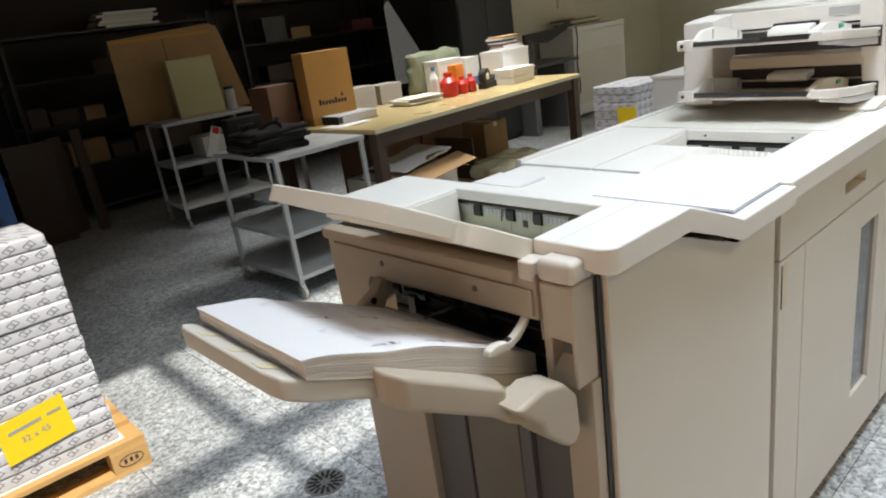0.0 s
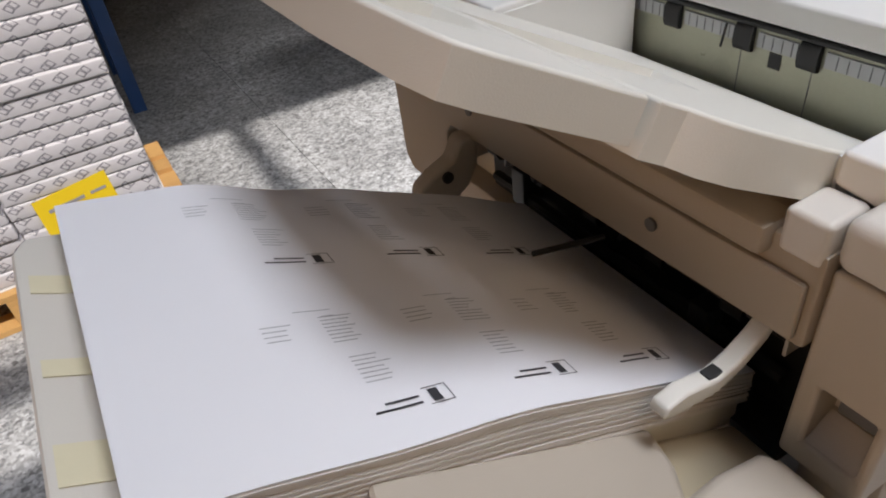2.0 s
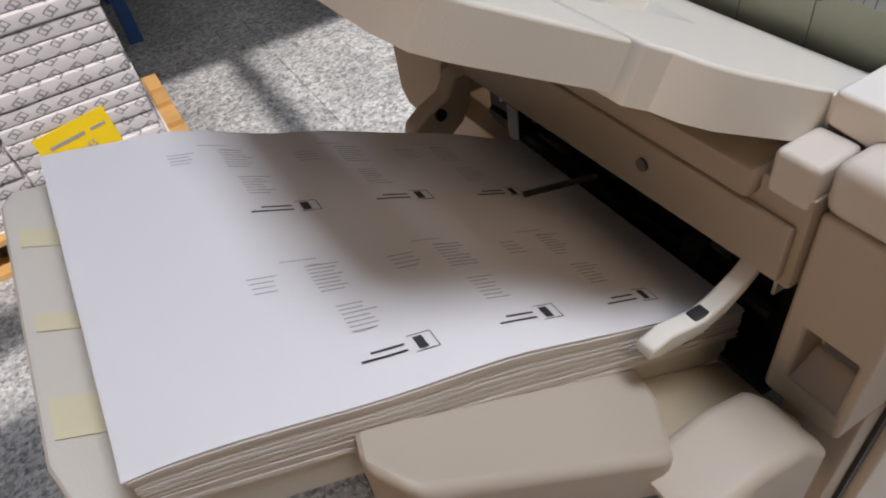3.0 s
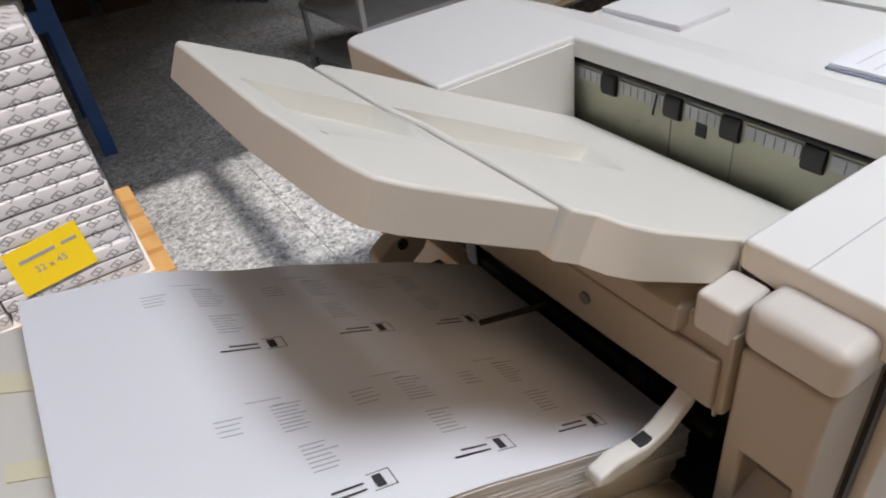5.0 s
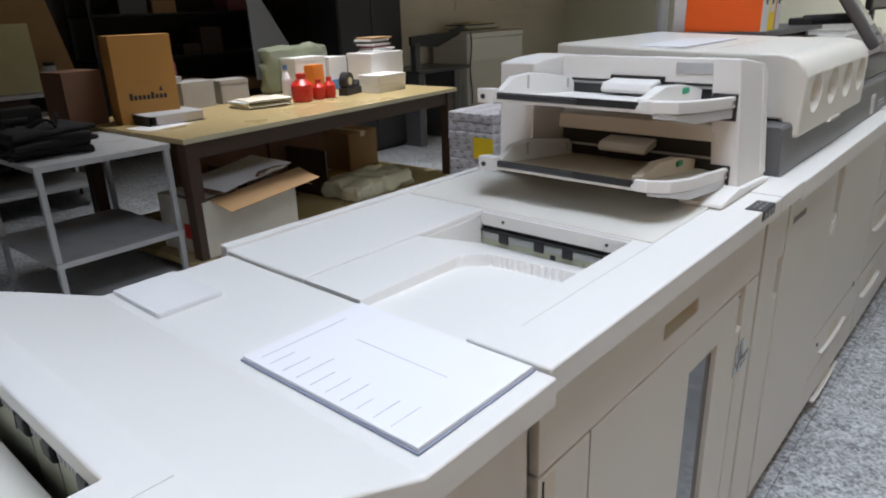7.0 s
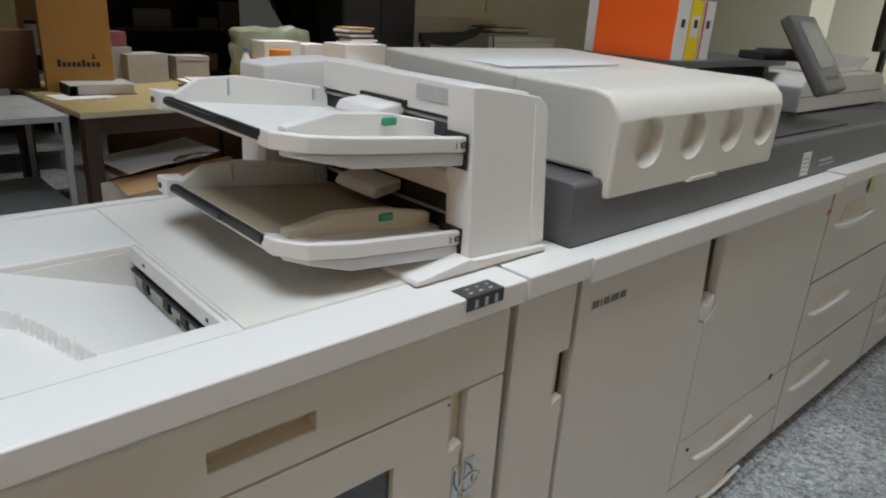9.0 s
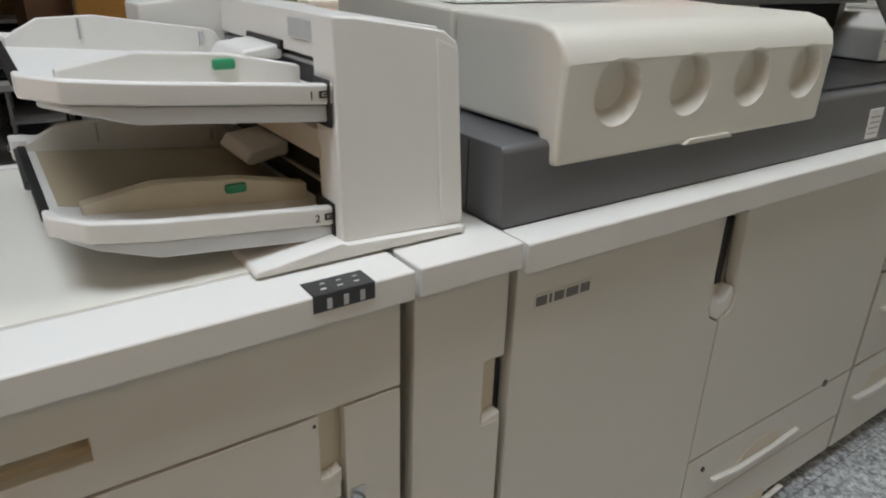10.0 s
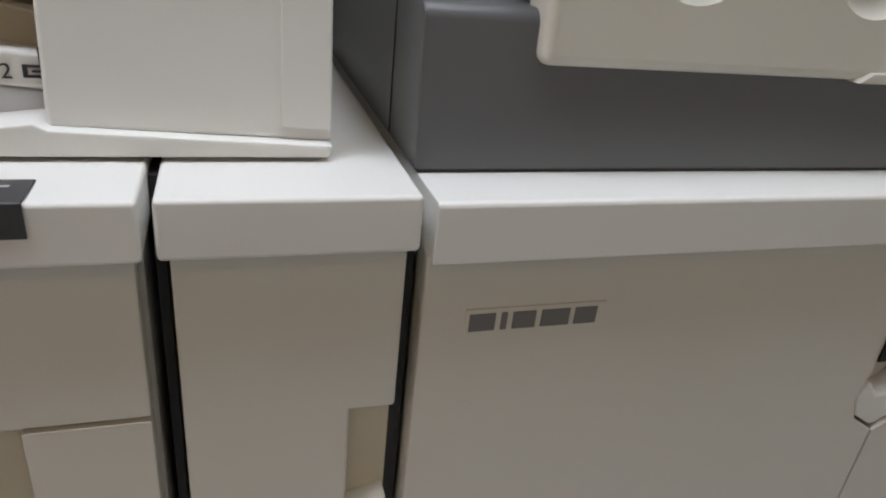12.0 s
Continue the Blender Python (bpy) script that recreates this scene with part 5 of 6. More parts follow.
def touch_panel():
    p = thing("operator_panel", "dark grey tilted touch screen on an arm", "control panel", (4.55, 1.02, 1.4665))
    head = Matrix.Translation((-0.14, -0.18, 0.03)) @ pose(0, 0, 0, -35, 0, 6)
    part("arm", merge(box(-0.08, 0.07, 0.02, 0.12, 0.0, 0.03, 0.006), rod((-0.04, 0.06, 0.02), (-0.13, -0.15, 0.03), 0.022, 14)), DARKGREY, p)
    part("base", rod((0.05, 0.06, 0.0), (0.05, 0.06, 0.03), 0.05, 18, bev=0.004), DARKGREY, p)
    h = part("housing", moved(box(-0.14, 0.14, -0.022, 0.022, -0.14, 0.15, 0.012, 3), head), GREY, p)
    part("screen", moved(box(-0.095, 0.10, -0.0235, -0.0215, -0.05, 0.12, 0.001), head), SCREEN_LCD, h)
    part("button_row", moved(merge(*[box(-0.08 + i * 0.035, -0.062 + i * 0.035, -0.024, -0.0215, -0.10, -0.085, 0.001) for i in range(5)]), head), DARKGREY, h)
    return p


touch_panel()
sc = thing("document_feeder", "white document scanner lid on the press", "scanner", (4.64, 0.94, 1.2725))
part("lid", prism([(0, 0), (0.98, 0), (0.98, 0.11), (0.9, 0.14), (0.06, 0.14), (0, 0.10)], "y", 0.0, 0.44, 0.008, 3), PLASTIC, sc)
part("input_tray", prism([(0.3, 0.142), (0.75, 0.142), (0.85, 0.20), (0.83, 0.205), (0.7, 0.16), (0.3, 0.155)], "y", 0.05, 0.36, 0.004), PLASTIC, sc)
part("lid_line", box(0.005, 0.975, -0.0015, 0.0, 0.06, 0.063, 0), GREY, sc)
mon = thing("flat_monitor", "small black flat monitor on a stand", "monitor", (6.0, 1.05, 1.2645), turn=-6)
part("panel", box(-0.19, 0.19, -0.015, 0.02, 0.23, 0.49, 0.006), BLACK, mon)
part("screen", box(-0.175, 0.175, -0.017, -0.0148, 0.245, 0.475, 0), SCREEN, mon)
part("stand", merge(box(-0.02, 0.02, 0.02, 0.045, 0.02, 0.37, 0.003), box(-0.1, 0.1, -0.06, 0.1, 0, 0.02, 0.004)), DARKGREY, mon)
nt = thing("sticky_note", "pale green paper note stuck on a drawer", "note", (4.72, 0.652, 1.014), turn=4)
part("note", prism([(0, 0), (0.11, -0.02), (0.09, 0.06), (0.01, 0.09)], "y", -0.006, -0.004, 0), NOTE, nt)
sp = thing("signal_pole", "grey signal pole with a lit blue lamp", "signal lamp", (4.365, 1.7, 0.0))
part("pole", rod((0, 0, 0.02), (0, 0, 1.69), 0.030, 16), STEEL, sp)
part("lamp_tube", rod((0, 0, 1.69), (0, 0, 1.80), 0.030, 16), BLUE_GLOW, sp, "glowing blue lamp")
part("foot", rod((0, 0, 0), (0, 0, 0.02), 0.09, 18, bev=0.003), STEEL, sp)


# ---- pallet with wrapped reams ----
PX0, PX1, PY0, PY1 = -0.485, 0.71, 2.775, 3.575
pal = thing("wooden_pallet", "pine euro pallet standing on the floor", "pallet", (PX1, PY0, 0))
pinv = Matrix.Translation((-PX1, -PY0, 0))
for i in range(5):
    w = 0.145 if i % 2 == 0 else 0.1
    yc = PY0 + 0.0725 + i * (0.8 - 0.145) / 4
    part("top_board", moved(box(PX0, PX1, yc - w / 2, yc + w / 2, 0.122, 0.144, 0.002), pinv), WOOD, pal)
for k, xc in enumerate((PX0 + 0.0725, (PX0 + PX1) / 2, PX1 - 0.0725)):
    part("cross_board", moved(box(xc - 0.0725, xc + 0.0725, PY0, PY1, 0.1, 0.122, 0.002), pinv), WOOD, pal)
    for j, yc in enumerate((PY0 + 0.05, (PY0 + PY1) / 2, PY1 - 0.05)):
        part("block", moved(box(xc - 0.0725, xc + 0.0725, yc - 0.05, yc + 0.05, 0.022, 0.1, 0.002), pinv), WOOD, pal)
for yc in (PY0 + 0.05, (PY0 + PY1) / 2, PY1 - 0.05):
    part("bottom_board", moved(box(PX0, PX1, yc - 0.05, yc + 0.05, 0.0, 0.022, 0.002), pinv), WOOD, pal)
n = 24
ring = merge(*[rod((PX1 - 0.0725 + 0.048 * math.cos(2 * math.pi * i / n), PY0 - 0.001, 0.061 + 0.024 * math.sin(2 * math.pi * i / n)), (PX1 - 0.0725 + 0.048 * math.cos(2 * math.pi * (i + 1) / n), PY0 - 0.001, 0.061 + 0.024 * math.sin(2 * math.pi * (i + 1) / n)), 0.002, 5) for i in range(n)],
             *[box(PX1 - 0.0725 + dx, PX1 - 0.0725 + dx + 0.012, PY0 - 0.0015, PY0, 0.052, 0.072, 0) for dx in (-0.028, -0.006, 0.016)])
part("branded_mark", moved(ring, pinv), PRINT, pal, "burnt oval mark")
bs = thing("base_sheet", "white cardboard sheet lying on the pallet boards", "cardboard sheet", (0.635, 2.83, 0.1445))
part("sheet", box(-1.08, 0.01, -0.02, 0.7, 0, 0.004, 0.001), BOXWHITE, bs)


def ream_mesh(w, d, h):
    bm = box(0, w, 0, d, 0, h, 0.008, 3)
    bmesh.ops.subdivide_edges(bm, edges=[e for e in bm.edges if e.calc_length() > 0.1], cuts=4, use_grid_fill=True)
    for v in bm.verts:
        k = noise.noise(Vector((v.co.x * 14, v.co.y * 14, v.co.z * 30)))
        v.co += Vector((k * 0.003, noise.noise(v.co * 17) * 0.003, k * 0.002))
    return finish(bm, "ream", REAM, 50)


ream_data = [ream_mesh(0.45, 0.325, 0.0525) for k in range(1)]
rr = random.Random(5)
LAY = 17
for lay in range(LAY):
    for i, x0 in enumerate((0.175, -0.28)):
        for j, y0 in enumerate((2.815, 3.145)):
            if lay == LAY - 1 and (i, j) != (0, 0):
                continue
            ob = new("paper_ream", ream_data[0])
            lean = -0.005 - 0.012 * math.sin(lay / LAY * 3) - (0.02 if lay > 15 else 0)
            ob.matrix_world = pose(x0 + lean + 0.012 + rr.uniform(-0.004, 0.004), y0 + rr.uniform(-0.006, 0.006), 0.1495 + lay * 0.0527, 0, 0, rr.uniform(-0.6, 0.6))
            tagged(ob, "ream of press paper in white patterned wrapper on a stack", "paper ream", group="reams on the pallet")
lab = thing("yellow_label", "yellow handwritten label stuck on the wrapped reams", "label", (0.368, 2.801, 0.243))
part("paper", prism([(-0.115, 0.0), (0.125, 0.028), (0.115, 0.20), (-0.12, 0.168)], "y", 0.0, 0.0012, 0), YELLOW, lab)
part("handwriting_bar", merge(prism([(-0.085, 0.115), (0.03, 0.13), (0.03, 0.142), (-0.085, 0.127)], "y", -0.0012, 0, 0), prism([(0.05, 0.134), (0.10, 0.14), (0.10, 0.15), (0.05, 0.144)], "y", -0.0012, 0, 0)), PRINT_SOFT, lab, "pencilled word as a plain bar")
writing("handwriting", "32 x 45", 0.034, PRINT_SOFT, lab, Matrix.Translation((0.0, -0.001, 0.075)) @ pose(0, 0, 0, 90, -7, 0))


# ---- trolley and tables ----
def trolley(at, turn, w, d, h, shelves, label, wheel=0.05, tube=0.014, group=""):
    t = thing("steel_trolley", label, "trolley", at, turn=turn, group=group)
    for x in (0.02, w - 0.02):
        for y in (0.02, d - 0.02):
            part("leg", box(x - tube, x + tube, y - tube, y + tube, wheel * 2, h - 0.02, 0.002), STEEL, t)
            fork = part("caster", merge(box(x - 0.018, x + 0.018, y - 0.02, y + 0.02, wheel * 1.75, wheel * 2.05, 0.002), box(x - 0.018, x - 0.014, y - 0.014, y + 0.014, wheel * 0.8, wheel * 1.8, 0.001), box(x + 0.014, x + 0.018, y - 0.014, y + 0.014, wheel * 0.8, wheel * 1.8, 0.001)), CHROME, t)
            part("wheel", rod((x - 0.012, y, wheel), (x + 0.012, y, wheel), wheel, 20, bev=0.006), RUBBER, fork)
    for z in shelves:
        part("shelf", box(0, w, 0, d, z - 0.03, z, 0.002), STEEL, t)
    return t


trolley((2.055, 3.735, 0), 1.5, 0.70, 0.80, 0.935, (0.935, 0.44, 0.16), "grey steel three-shelf trolley with casters")
bag = thing("black_folded_bag", "heap of folded black cloth bags on the trolley", "bag", (2.235, 4.065, 0.936))
rb = random.Random(2)
for k in range(5):
    bm = box(-0.2, 0.2, -0.17, 0.17, 0, 0.03, 0.012, 2)
    bmesh.ops.subdivide_edges(bm, edges=[e for e in bm.edges if e.calc_length() > 0.08], cuts=5, use_grid_fill=True)
    for v in bm.verts:
        v.co += Vector((noise.noise(v.co * 9 + Vector((k, 0, 0))) * 0.03, noise.noise(v.co * 9 + Vector((0, k, 3))) * 0.03, noise.noise(v.co * 12 + Vector((k, 5, 0))) * 0.014))
    part("folded_layer", moved(bm, pose(rb.uniform(-0.03, 0.03), rb.uniform(-0.03, 0.03), 0.004 + k * 0.027, 0, 0, rb.uniform(-12, 12))), CLOTH, bag, smooth=60)
strap = box(-0.17, 0.15, -0.02, 0.02, 0.0, 0.012, 0)
bmesh.ops.subdivide_edges(strap, edges=[e for e in strap.edges if e.calc_length() > 0.1], cuts=14)
for v in strap.verts:
    q = (v.co.x + 0.17) * 25
    v.co += Vector((0, 0.12 * math.sin(q), 0.15 + 0.03 * math.sin(q * 1.9)))
part("strap", strap, CLOTH, bag, smooth=60)
hb = thing("black_box_upright", "black case leaning behind the cloth bags", "case", (2.195, 4.335, 0.936))
part("case", box(-0.12, 0.14, -0.04, 0.06, 0, 0.22, 0.01), BLACK, hb)
part("handle", box(-0.05, 0.06, -0.055, -0.04, 0.15, 0.17, 0.004), DARKGREY, hb)


def work_table():
    t = thing("work_table", "long ochre-topped work table with dark legs and lower shelf", "table", (2.785, 3.668, 0), turn=4.3)
    L, D, H = 2.56, 1.25, 0.96
    part("tabletop", box(0, L, 0, D, H - 0.03, H, 0.004), TABLETOP, t)
    part("edge_band", box(0.0, L, -0.004, -0.0005, H - 0.03, H - 0.001, 0.001), TAPE, t)
    for x in (0.06, L - 0.06):
        for y in (0.06, D - 0.06):
            part("leg", box(x - 0.04, x + 0.04, y - 0.04, y + 0.04, 0, H - 0.03, 0.004), TABLEWOOD, t)
    part("apron", box(0.1, L - 0.1, 0.04, 0.06, H - 0.13, H - 0.031, 0.002), TABLEWOOD, t)
    part("apron", box(0.1, L - 0.1, D - 0.06, D - 0.04, H - 0.13, H - 0.031, 0.002), TABLEWOOD, t)
    part("lower_shelf", box(-0.02, L, 0.005, D, 0.20, 0.24, 0.003), TABLETOP, t)
    part("shelf_edge", box(-0.02, L, 0.0005, 0.0045, 0.201, 0.215, 0.0), TABLEWOOD, t)
    for x in (0.65, 1.4):
        part("divider", box(x, x + 0.02, 0.4, D - 0.1, 0.24, 0.6, 0.002), TABLEWOOD, t)
    return t


work_table()
TM = pose(2.785, 3.668, 0, 0, 0, 4.3)
NEAR = Matrix.Scale(0.92, 4)


TZ, SZ = 0.961, 0.241


def on_table(x, y, z, turn=0.0):
    base = TZ if z > 0.9 else SZ
    p = TM @ Vector((x * 0.87, y * 0.92, base + (z - base) * 0.92))
    return (p.x, p.y, p.z), 4.3 + turn


def simple_box(name, label, category, xyz, turn, w, d, h, mat, tape=None, flap=False, group=""):
    at, tr = on_table(*xyz, turn)
    b = thing(name, label, category, at, turn=tr, group=group)
    b.matrix_world = b.matrix_world @ NEAR
    part("body", box(0, w, 0, d, 0, h, 0.003), mat, b)
    if tape:
        part("tape", box(w * 0.42, w * 0.58, -0.001, d + 0.001, h - 0.05, h + 0.001, 0), tape, b)
    if flap:
        part("lid", box(-0.003, w + 0.003, -0.003, d + 0.003, h - 0.03, h + 0.003, 0.001), mat, b)
    return b


ct = simple_box("tall_carton", "tall yellow-brown cardboard carton on the table", "carton", (0.12, 0.86, TZ), -14, 0.40, 0.22, 0.575, KRAFT_ORANGE)
part("printed_word_shapes", merge(*[box(0.075 + i * 0.028, 0.096 + i * 0.028, -0.001, 0.0, 0.155, 0.155 + (0.045 if i in (0, 5) else 0.03), 0) for i in range(9)], box(0.275, 0.3, -0.001, 0, 0.205, 0.215, 0), box(0.282, 0.294, -0.001, 0, 0.215, 0.235, 0)), PRINT, ct, "printed maker's mark as plain blocks")
part("pencil_marks", merge(box(0.14, 0.17, -0.001, 0, 0.28, 0.284, 0), box(0.18, 0.24, -0.001, 0, 0.27, 0.273, 0)), KRAFT, ct)
simple_box("brown_carton", "dark brown carton behind the yellow-brown carton", "carton", (-0.14, 1.06, TZ), 6, 0.28, 0.24, 0.36, KRAFT_DARK)
bd = simple_box("ring_binder", "grey ring binder lying flat on the table", "ring binder", (0.17, 0.60, TZ), -6, 0.40, 0.30, 0.004, DARKGREY)
part("upper_cover", box(0, 0.40, 0, 0.30, 0.062, 0.066, 0.001), STEEL, bd)
part("sheets", box(0.05, 0.385, 0.008, 0.29, 0.005, 0.060, 0.001), PAGES, bd)
part("spine", box(-0.003, 0.0, 0, 0.28, 0, 0.066, 0.001), BLACK, bd)
simple_box("paper_sheet", "white sheet of paper under the binder", "paper sheet", (0.06, 0.46, TZ), 3, 0.34, 0.24, 0.002, SHEET)
simple_box("file_box", "grey-white cardboard box of envelopes", "box", (0.76, 1.06, TZ), 8, 0.32, 0.2, 0.205, GREYBOARD, flap=False)
simple_box("file_box", "low grey-white box with a lid", "box", (1.17, 1.12, TZ), -4, 0.26, 0.2, 0.18, GREYBOARD, flap=True)
simple_box("grey_box", "grey file box at the back of the table", "box", (0.54, 1.13, TZ), 4, 0.28, 0.2, 0.25, GREYBOARD)
simple_box("dark_red_box", "dark red box behind the white boxes", "box", (0.50, 1.16, TZ + 0.252), 2, 0.3, 0.15, 0.10, PURPLE)
for k in range(5):
    simple_box("flat_folder", "flat grey paper folder in an untidy pile", "folder", (1.03 + 0.012 * rb.uniform(-1, 1), 0.62 + 0.02 * rb.uniform(-1, 1), TZ + 0.013 * k), rb.uniform(-14, 6), 0.36, 0.26, 0.011, (BOXWHITE, SHEET, CREAM, SHEET, CARTON_WHITE)[k], group="pile of folders")


def bottle(x, y, mat, capmat, h, r, name, label):
    at, tr = on_table(x, y, TZ)
    b = thing(name, label, "bottle", at, turn=tr)
    b.matrix_world = b.matrix_world @ NEAR
    part("body", merge(rod((0, 0, 0), (0, 0, h * 0.16), r * 0.86, 20, r), rod((0, 0, h * 0.16), (0, 0, h * 0.60), r, 20), rod((0, 0, h * 0.60), (0, 0, h * 0.80), r, 20, r * 0.5)), mat, b)
    part("neck", rod((0, 0, h * 0.80), (0, 0, h * 0.86), r * 0.42, 16), mat, b)
    part("cap", rod((0, 0, h * 0.86), (0, 0, h), r * 0.5, 14, bev=0.003), capmat, b)
    return b


bottle(1.60, 0.62, RED, RED, 0.22, 0.085, "red_plastic_jar", "squat red plastic jar")
bottle(1.77, 0.60, RED, RED, 0.16, 0.055, "red_plastic_jar", "squat red plastic jar")
bottle(1.88, 0.58, RED, RED, 0.17, 0.05, "red_plastic_jar", "squat red plastic jar beside the orange carton")
bottle(1.60, 0.80, BOXWHITE, BLUECARD, 0.28, 0.04, "spray_bottle", "white plastic bottle with a blue label")
simple_box("orange_carton", "small orange carton among the jars", "box", (1.84, 0.72, TZ), 10, 0.15, 0.09, 0.26, ORANGE_P)
td = simple_box("tape_dispenser", "black desk tape dispenser", "tape dispenser", (2.02, 0.50, TZ), 15, 0.26, 0.09, 0.06, BLACK)
part("tape_reel", rod((0.07, 0.012, 0.115), (0.07, 0.078, 0.115), 0.075, 20, bev=0.003), BLACK, td)
part("reel_core", rod((0.07, 0.008, 0.115), (0.07, 0.082, 0.115), 0.032, 18), TAPE, td)
part("arm", prism([(0.10, 0.05), (0.25, 0.05), (0.27, 0.10), (0.24, 0.115), (0.2, 0.08), (0.12, 0.09)], "y", 0.02, 0.07, 0.004), BLACK, td)
simple_box("white_box", "white cardboard box with papers on it", "box", (2.28, 0.36, TZ), 4, 0.38, 0.24, 0.065, BOXWHITE, group="boxes on the table")
simple_box("white_box", "flat white cardboard box", "box", (2.27, 0.36, TZ + 0.068), 0, 0.36, 0.24, 0.075, BOXWHITE, flap=True, group="boxes on the table")
simple_box("white_box", "tall white cardboard box", "box", (2.46, 0.60, TZ), 2, 0.46, 0.28, 0.31, BOXWHITE, flap=True, group="boxes on the table")
for k in range(7):
    simple_box("booklet", "thin printed booklet in a small pile", "booklet", (2.54 + rb.uniform(-0.02, 0.02), 0.64 + rb.uniform(-0.015, 0.015), TZ + 0.315 + k * 0.019), rb.uniform(-8, 8), 0.27, 0.19, 0.017, (SHEET, BOXWHITE, PURPLE, SHEET, DARKGREY, SHEET, KRAFT)[k], group="booklets on the box")
simple_box("white_box", "white cardboard box beside the wrapped bag", "box", (1.92, 1.02, TZ), -3, 0.34, 0.2, 0.30, BOXWHITE, flap=True, group="boxes on the table")
simple_box("white_box", "white box standing on a blue carton", "box", (2.33, 1.0, TZ + 0.082), 3, 0.24, 0.2, 0.2, BOXWHITE, group="boxes on the table")
simple_box("blue_carton", "flat blue carton under a white box", "box", (2.31, 0.98, TZ), 3, 0.32, 0.24, 0.08, BLUECARD)


def lumpy(name, label, cat, at, turn, w, d, h, mat, amp=0.03, seed=0):
    bm = box(-w / 2, w / 2, -d / 2, d / 2, 0, h, h * 0.25, 3)
    bmesh.ops.subdivide_edges(bm, edges=[e for e in bm.edges if e.calc_length() > 0.05], cuts=9, use_grid_fill=True)
    for v in bm.verts:
        s = v.co * 8 + Vector((seed, seed * 2, 0))
        v.co += Vector((noise.noise(s), noise.noise(s + Vector((7, 0, 0))), noise.noise(s + Vector((0, 9, 0))) if v.co.z > 0.02 else 0)) * amp
        s2 = s * 2.7
        v.co += Vector((noise.noise(s2), noise.noise(s2 + Vector((4, 0, 0))), noise.noise(s2 + Vector((0, 5, 0))))) * amp * 0.4
        v.co.z = max(0.0, v.co.z)
    t = thing(name, label, cat, at, turn=turn)
    t.matrix_world = t.matrix_world @ NEAR
    part("wrapped_body", bm, mat, t, smooth=28)
    return t


p, tr = on_table(2.16, 1.28, TZ)
lumpy("wrapped_bag", "crumpled pale green plastic bag behind the white boxes", "bag", p, tr, 0.78, 0.11, 0.40, BAGMAT, 0.035, 3)
# under the table
at, tr = on_table(0.08, 0.02, SZ, 0)
ob = thing("open_carton", "open white carton with brown flaps and loose sheets", "carton", at, turn=tr)
ob.matrix_world = ob.matrix_world @ NEAR
part("side_wall", merge(box(0, 0.75, 0, 0.005, 0, 0.37, 0.001), box(0, 0.75, 0.495, 0.5, 0, 0.37, 0.001), box(0, 0.005, 0.005, 0.495, 0, 0.37, 0.001), box(0.745, 0.75, 0.005, 0.495, 0, 0.37, 0.001), box(0.005, 0.745, 0.005, 0.495, 0, 0.005, 0.0)), CARTON_WHITE, ob)
part("flap", moved(box(0, 0.80, -0.20, 0, 0, 0.005, 0.001), Matrix.Translation((0.06, 0.01, 0.372)) @ pose(0, 0, 0, 16, -3, 4)), KRAFT, ob, "brown inner face of the front flap")
part("flap", moved(box(0, 0.005, 0.01, 0.48, -0.2, 0, 0.001), Matrix.Translation((0.75, 0, 0.372)) @ pose(0, 0, 0, 0, -62, 0)), KRAFT, ob, "brown inner face of the end flap")
part("red_mark", box(-0.0015, 0.0, 0.16, 0.24, 0.10, 0.20, 0), RED, ob, "red printed mark on the end")
for k in range(5):
    bm = box(-0.32, 0.32, -0.19, 0.19, 0, 0.003, 0)
    bmesh.ops.subdivide_edges(bm, edges=bm.edges[:], cuts=5, use_grid_fill=True)
    for v in bm.verts:
        v.co.z += 0.016 * math.sin(v.co.x * 6 + 0.6 * k) + 0.05 * max(0.0, v.co.x) * (1 + 0.3 * k)
    part("loose_sheet", moved(bm, Matrix.Translation((0.36 + 0.02 * k, 0.24 - 0.012 * k, 0.385 + 0.013 * k)) @ pose(0, 0, 0, 2 * k - 4, -4, 5 * k - 12)), (KRAFT_DARK, SHEET, CARTON_WHITE, KRAFT_DARK, SHEET)[k], ob, smooth=60)
p, tr = on_table(1.95, 0.28, SZ)
lumpy("wrapped_parcel", "bundle of brochures in crumpled clear wrap", "parcel", p, tr, 0.72, 0.42, 0.15, FILMWRAP, 0.04, 8)
for (x, y, w, h, mat) in ((0.62, 0.85, 0.72, 0.56, KRAFT_DARK), (1.42, 0.9, 0.62, 0.50, KRAFT_DARK), (2.42, 0.92, 0.42, 0.36, KRAFT)):
    simple_box("brown_carton", "brown cardboard carton on the lower shelf", "carton", (x, y, SZ), 3, w, 0.35, h, mat, tape=TAPE, group="cartons under the table")


# ---- dim back of the workshop ----
trolley((2.44, 6.45, 0), -4, 0.95, 0.62, 1.02, (1.02, 0.62, 0.22), "dim grey trolley at the back of the workshop")
kb = thing("cardboard_panel", "large leaning brown cardboard panel", "cardboard sheet", (2.32, 6.95, 1.021), turn=-4)
part("panel", moved(prism([(0, 0.0), (1.25, 0.0), (1.10, 0.82), (1.02, 0.86), (0.02, 0.80)], "y", 0, 0.008, 0.001), pose(0, 0, 0, -6, 0, 0)), KRAFT, kb)
part("fold", moved(box(0.52, 0.527, -0.0012, 0.0, 0.01, 0.80, 0), pose(0, 0, 0, -6, 0, 0)), TABLEWOOD, kb)
part("edge_tape", moved(box(0.03, 1.02, -0.0014, 0.0, 0.765, 0.795, 0), pose(0, 0, 0, -6, 0, 0)), KRAFT_ORANGE, kb)
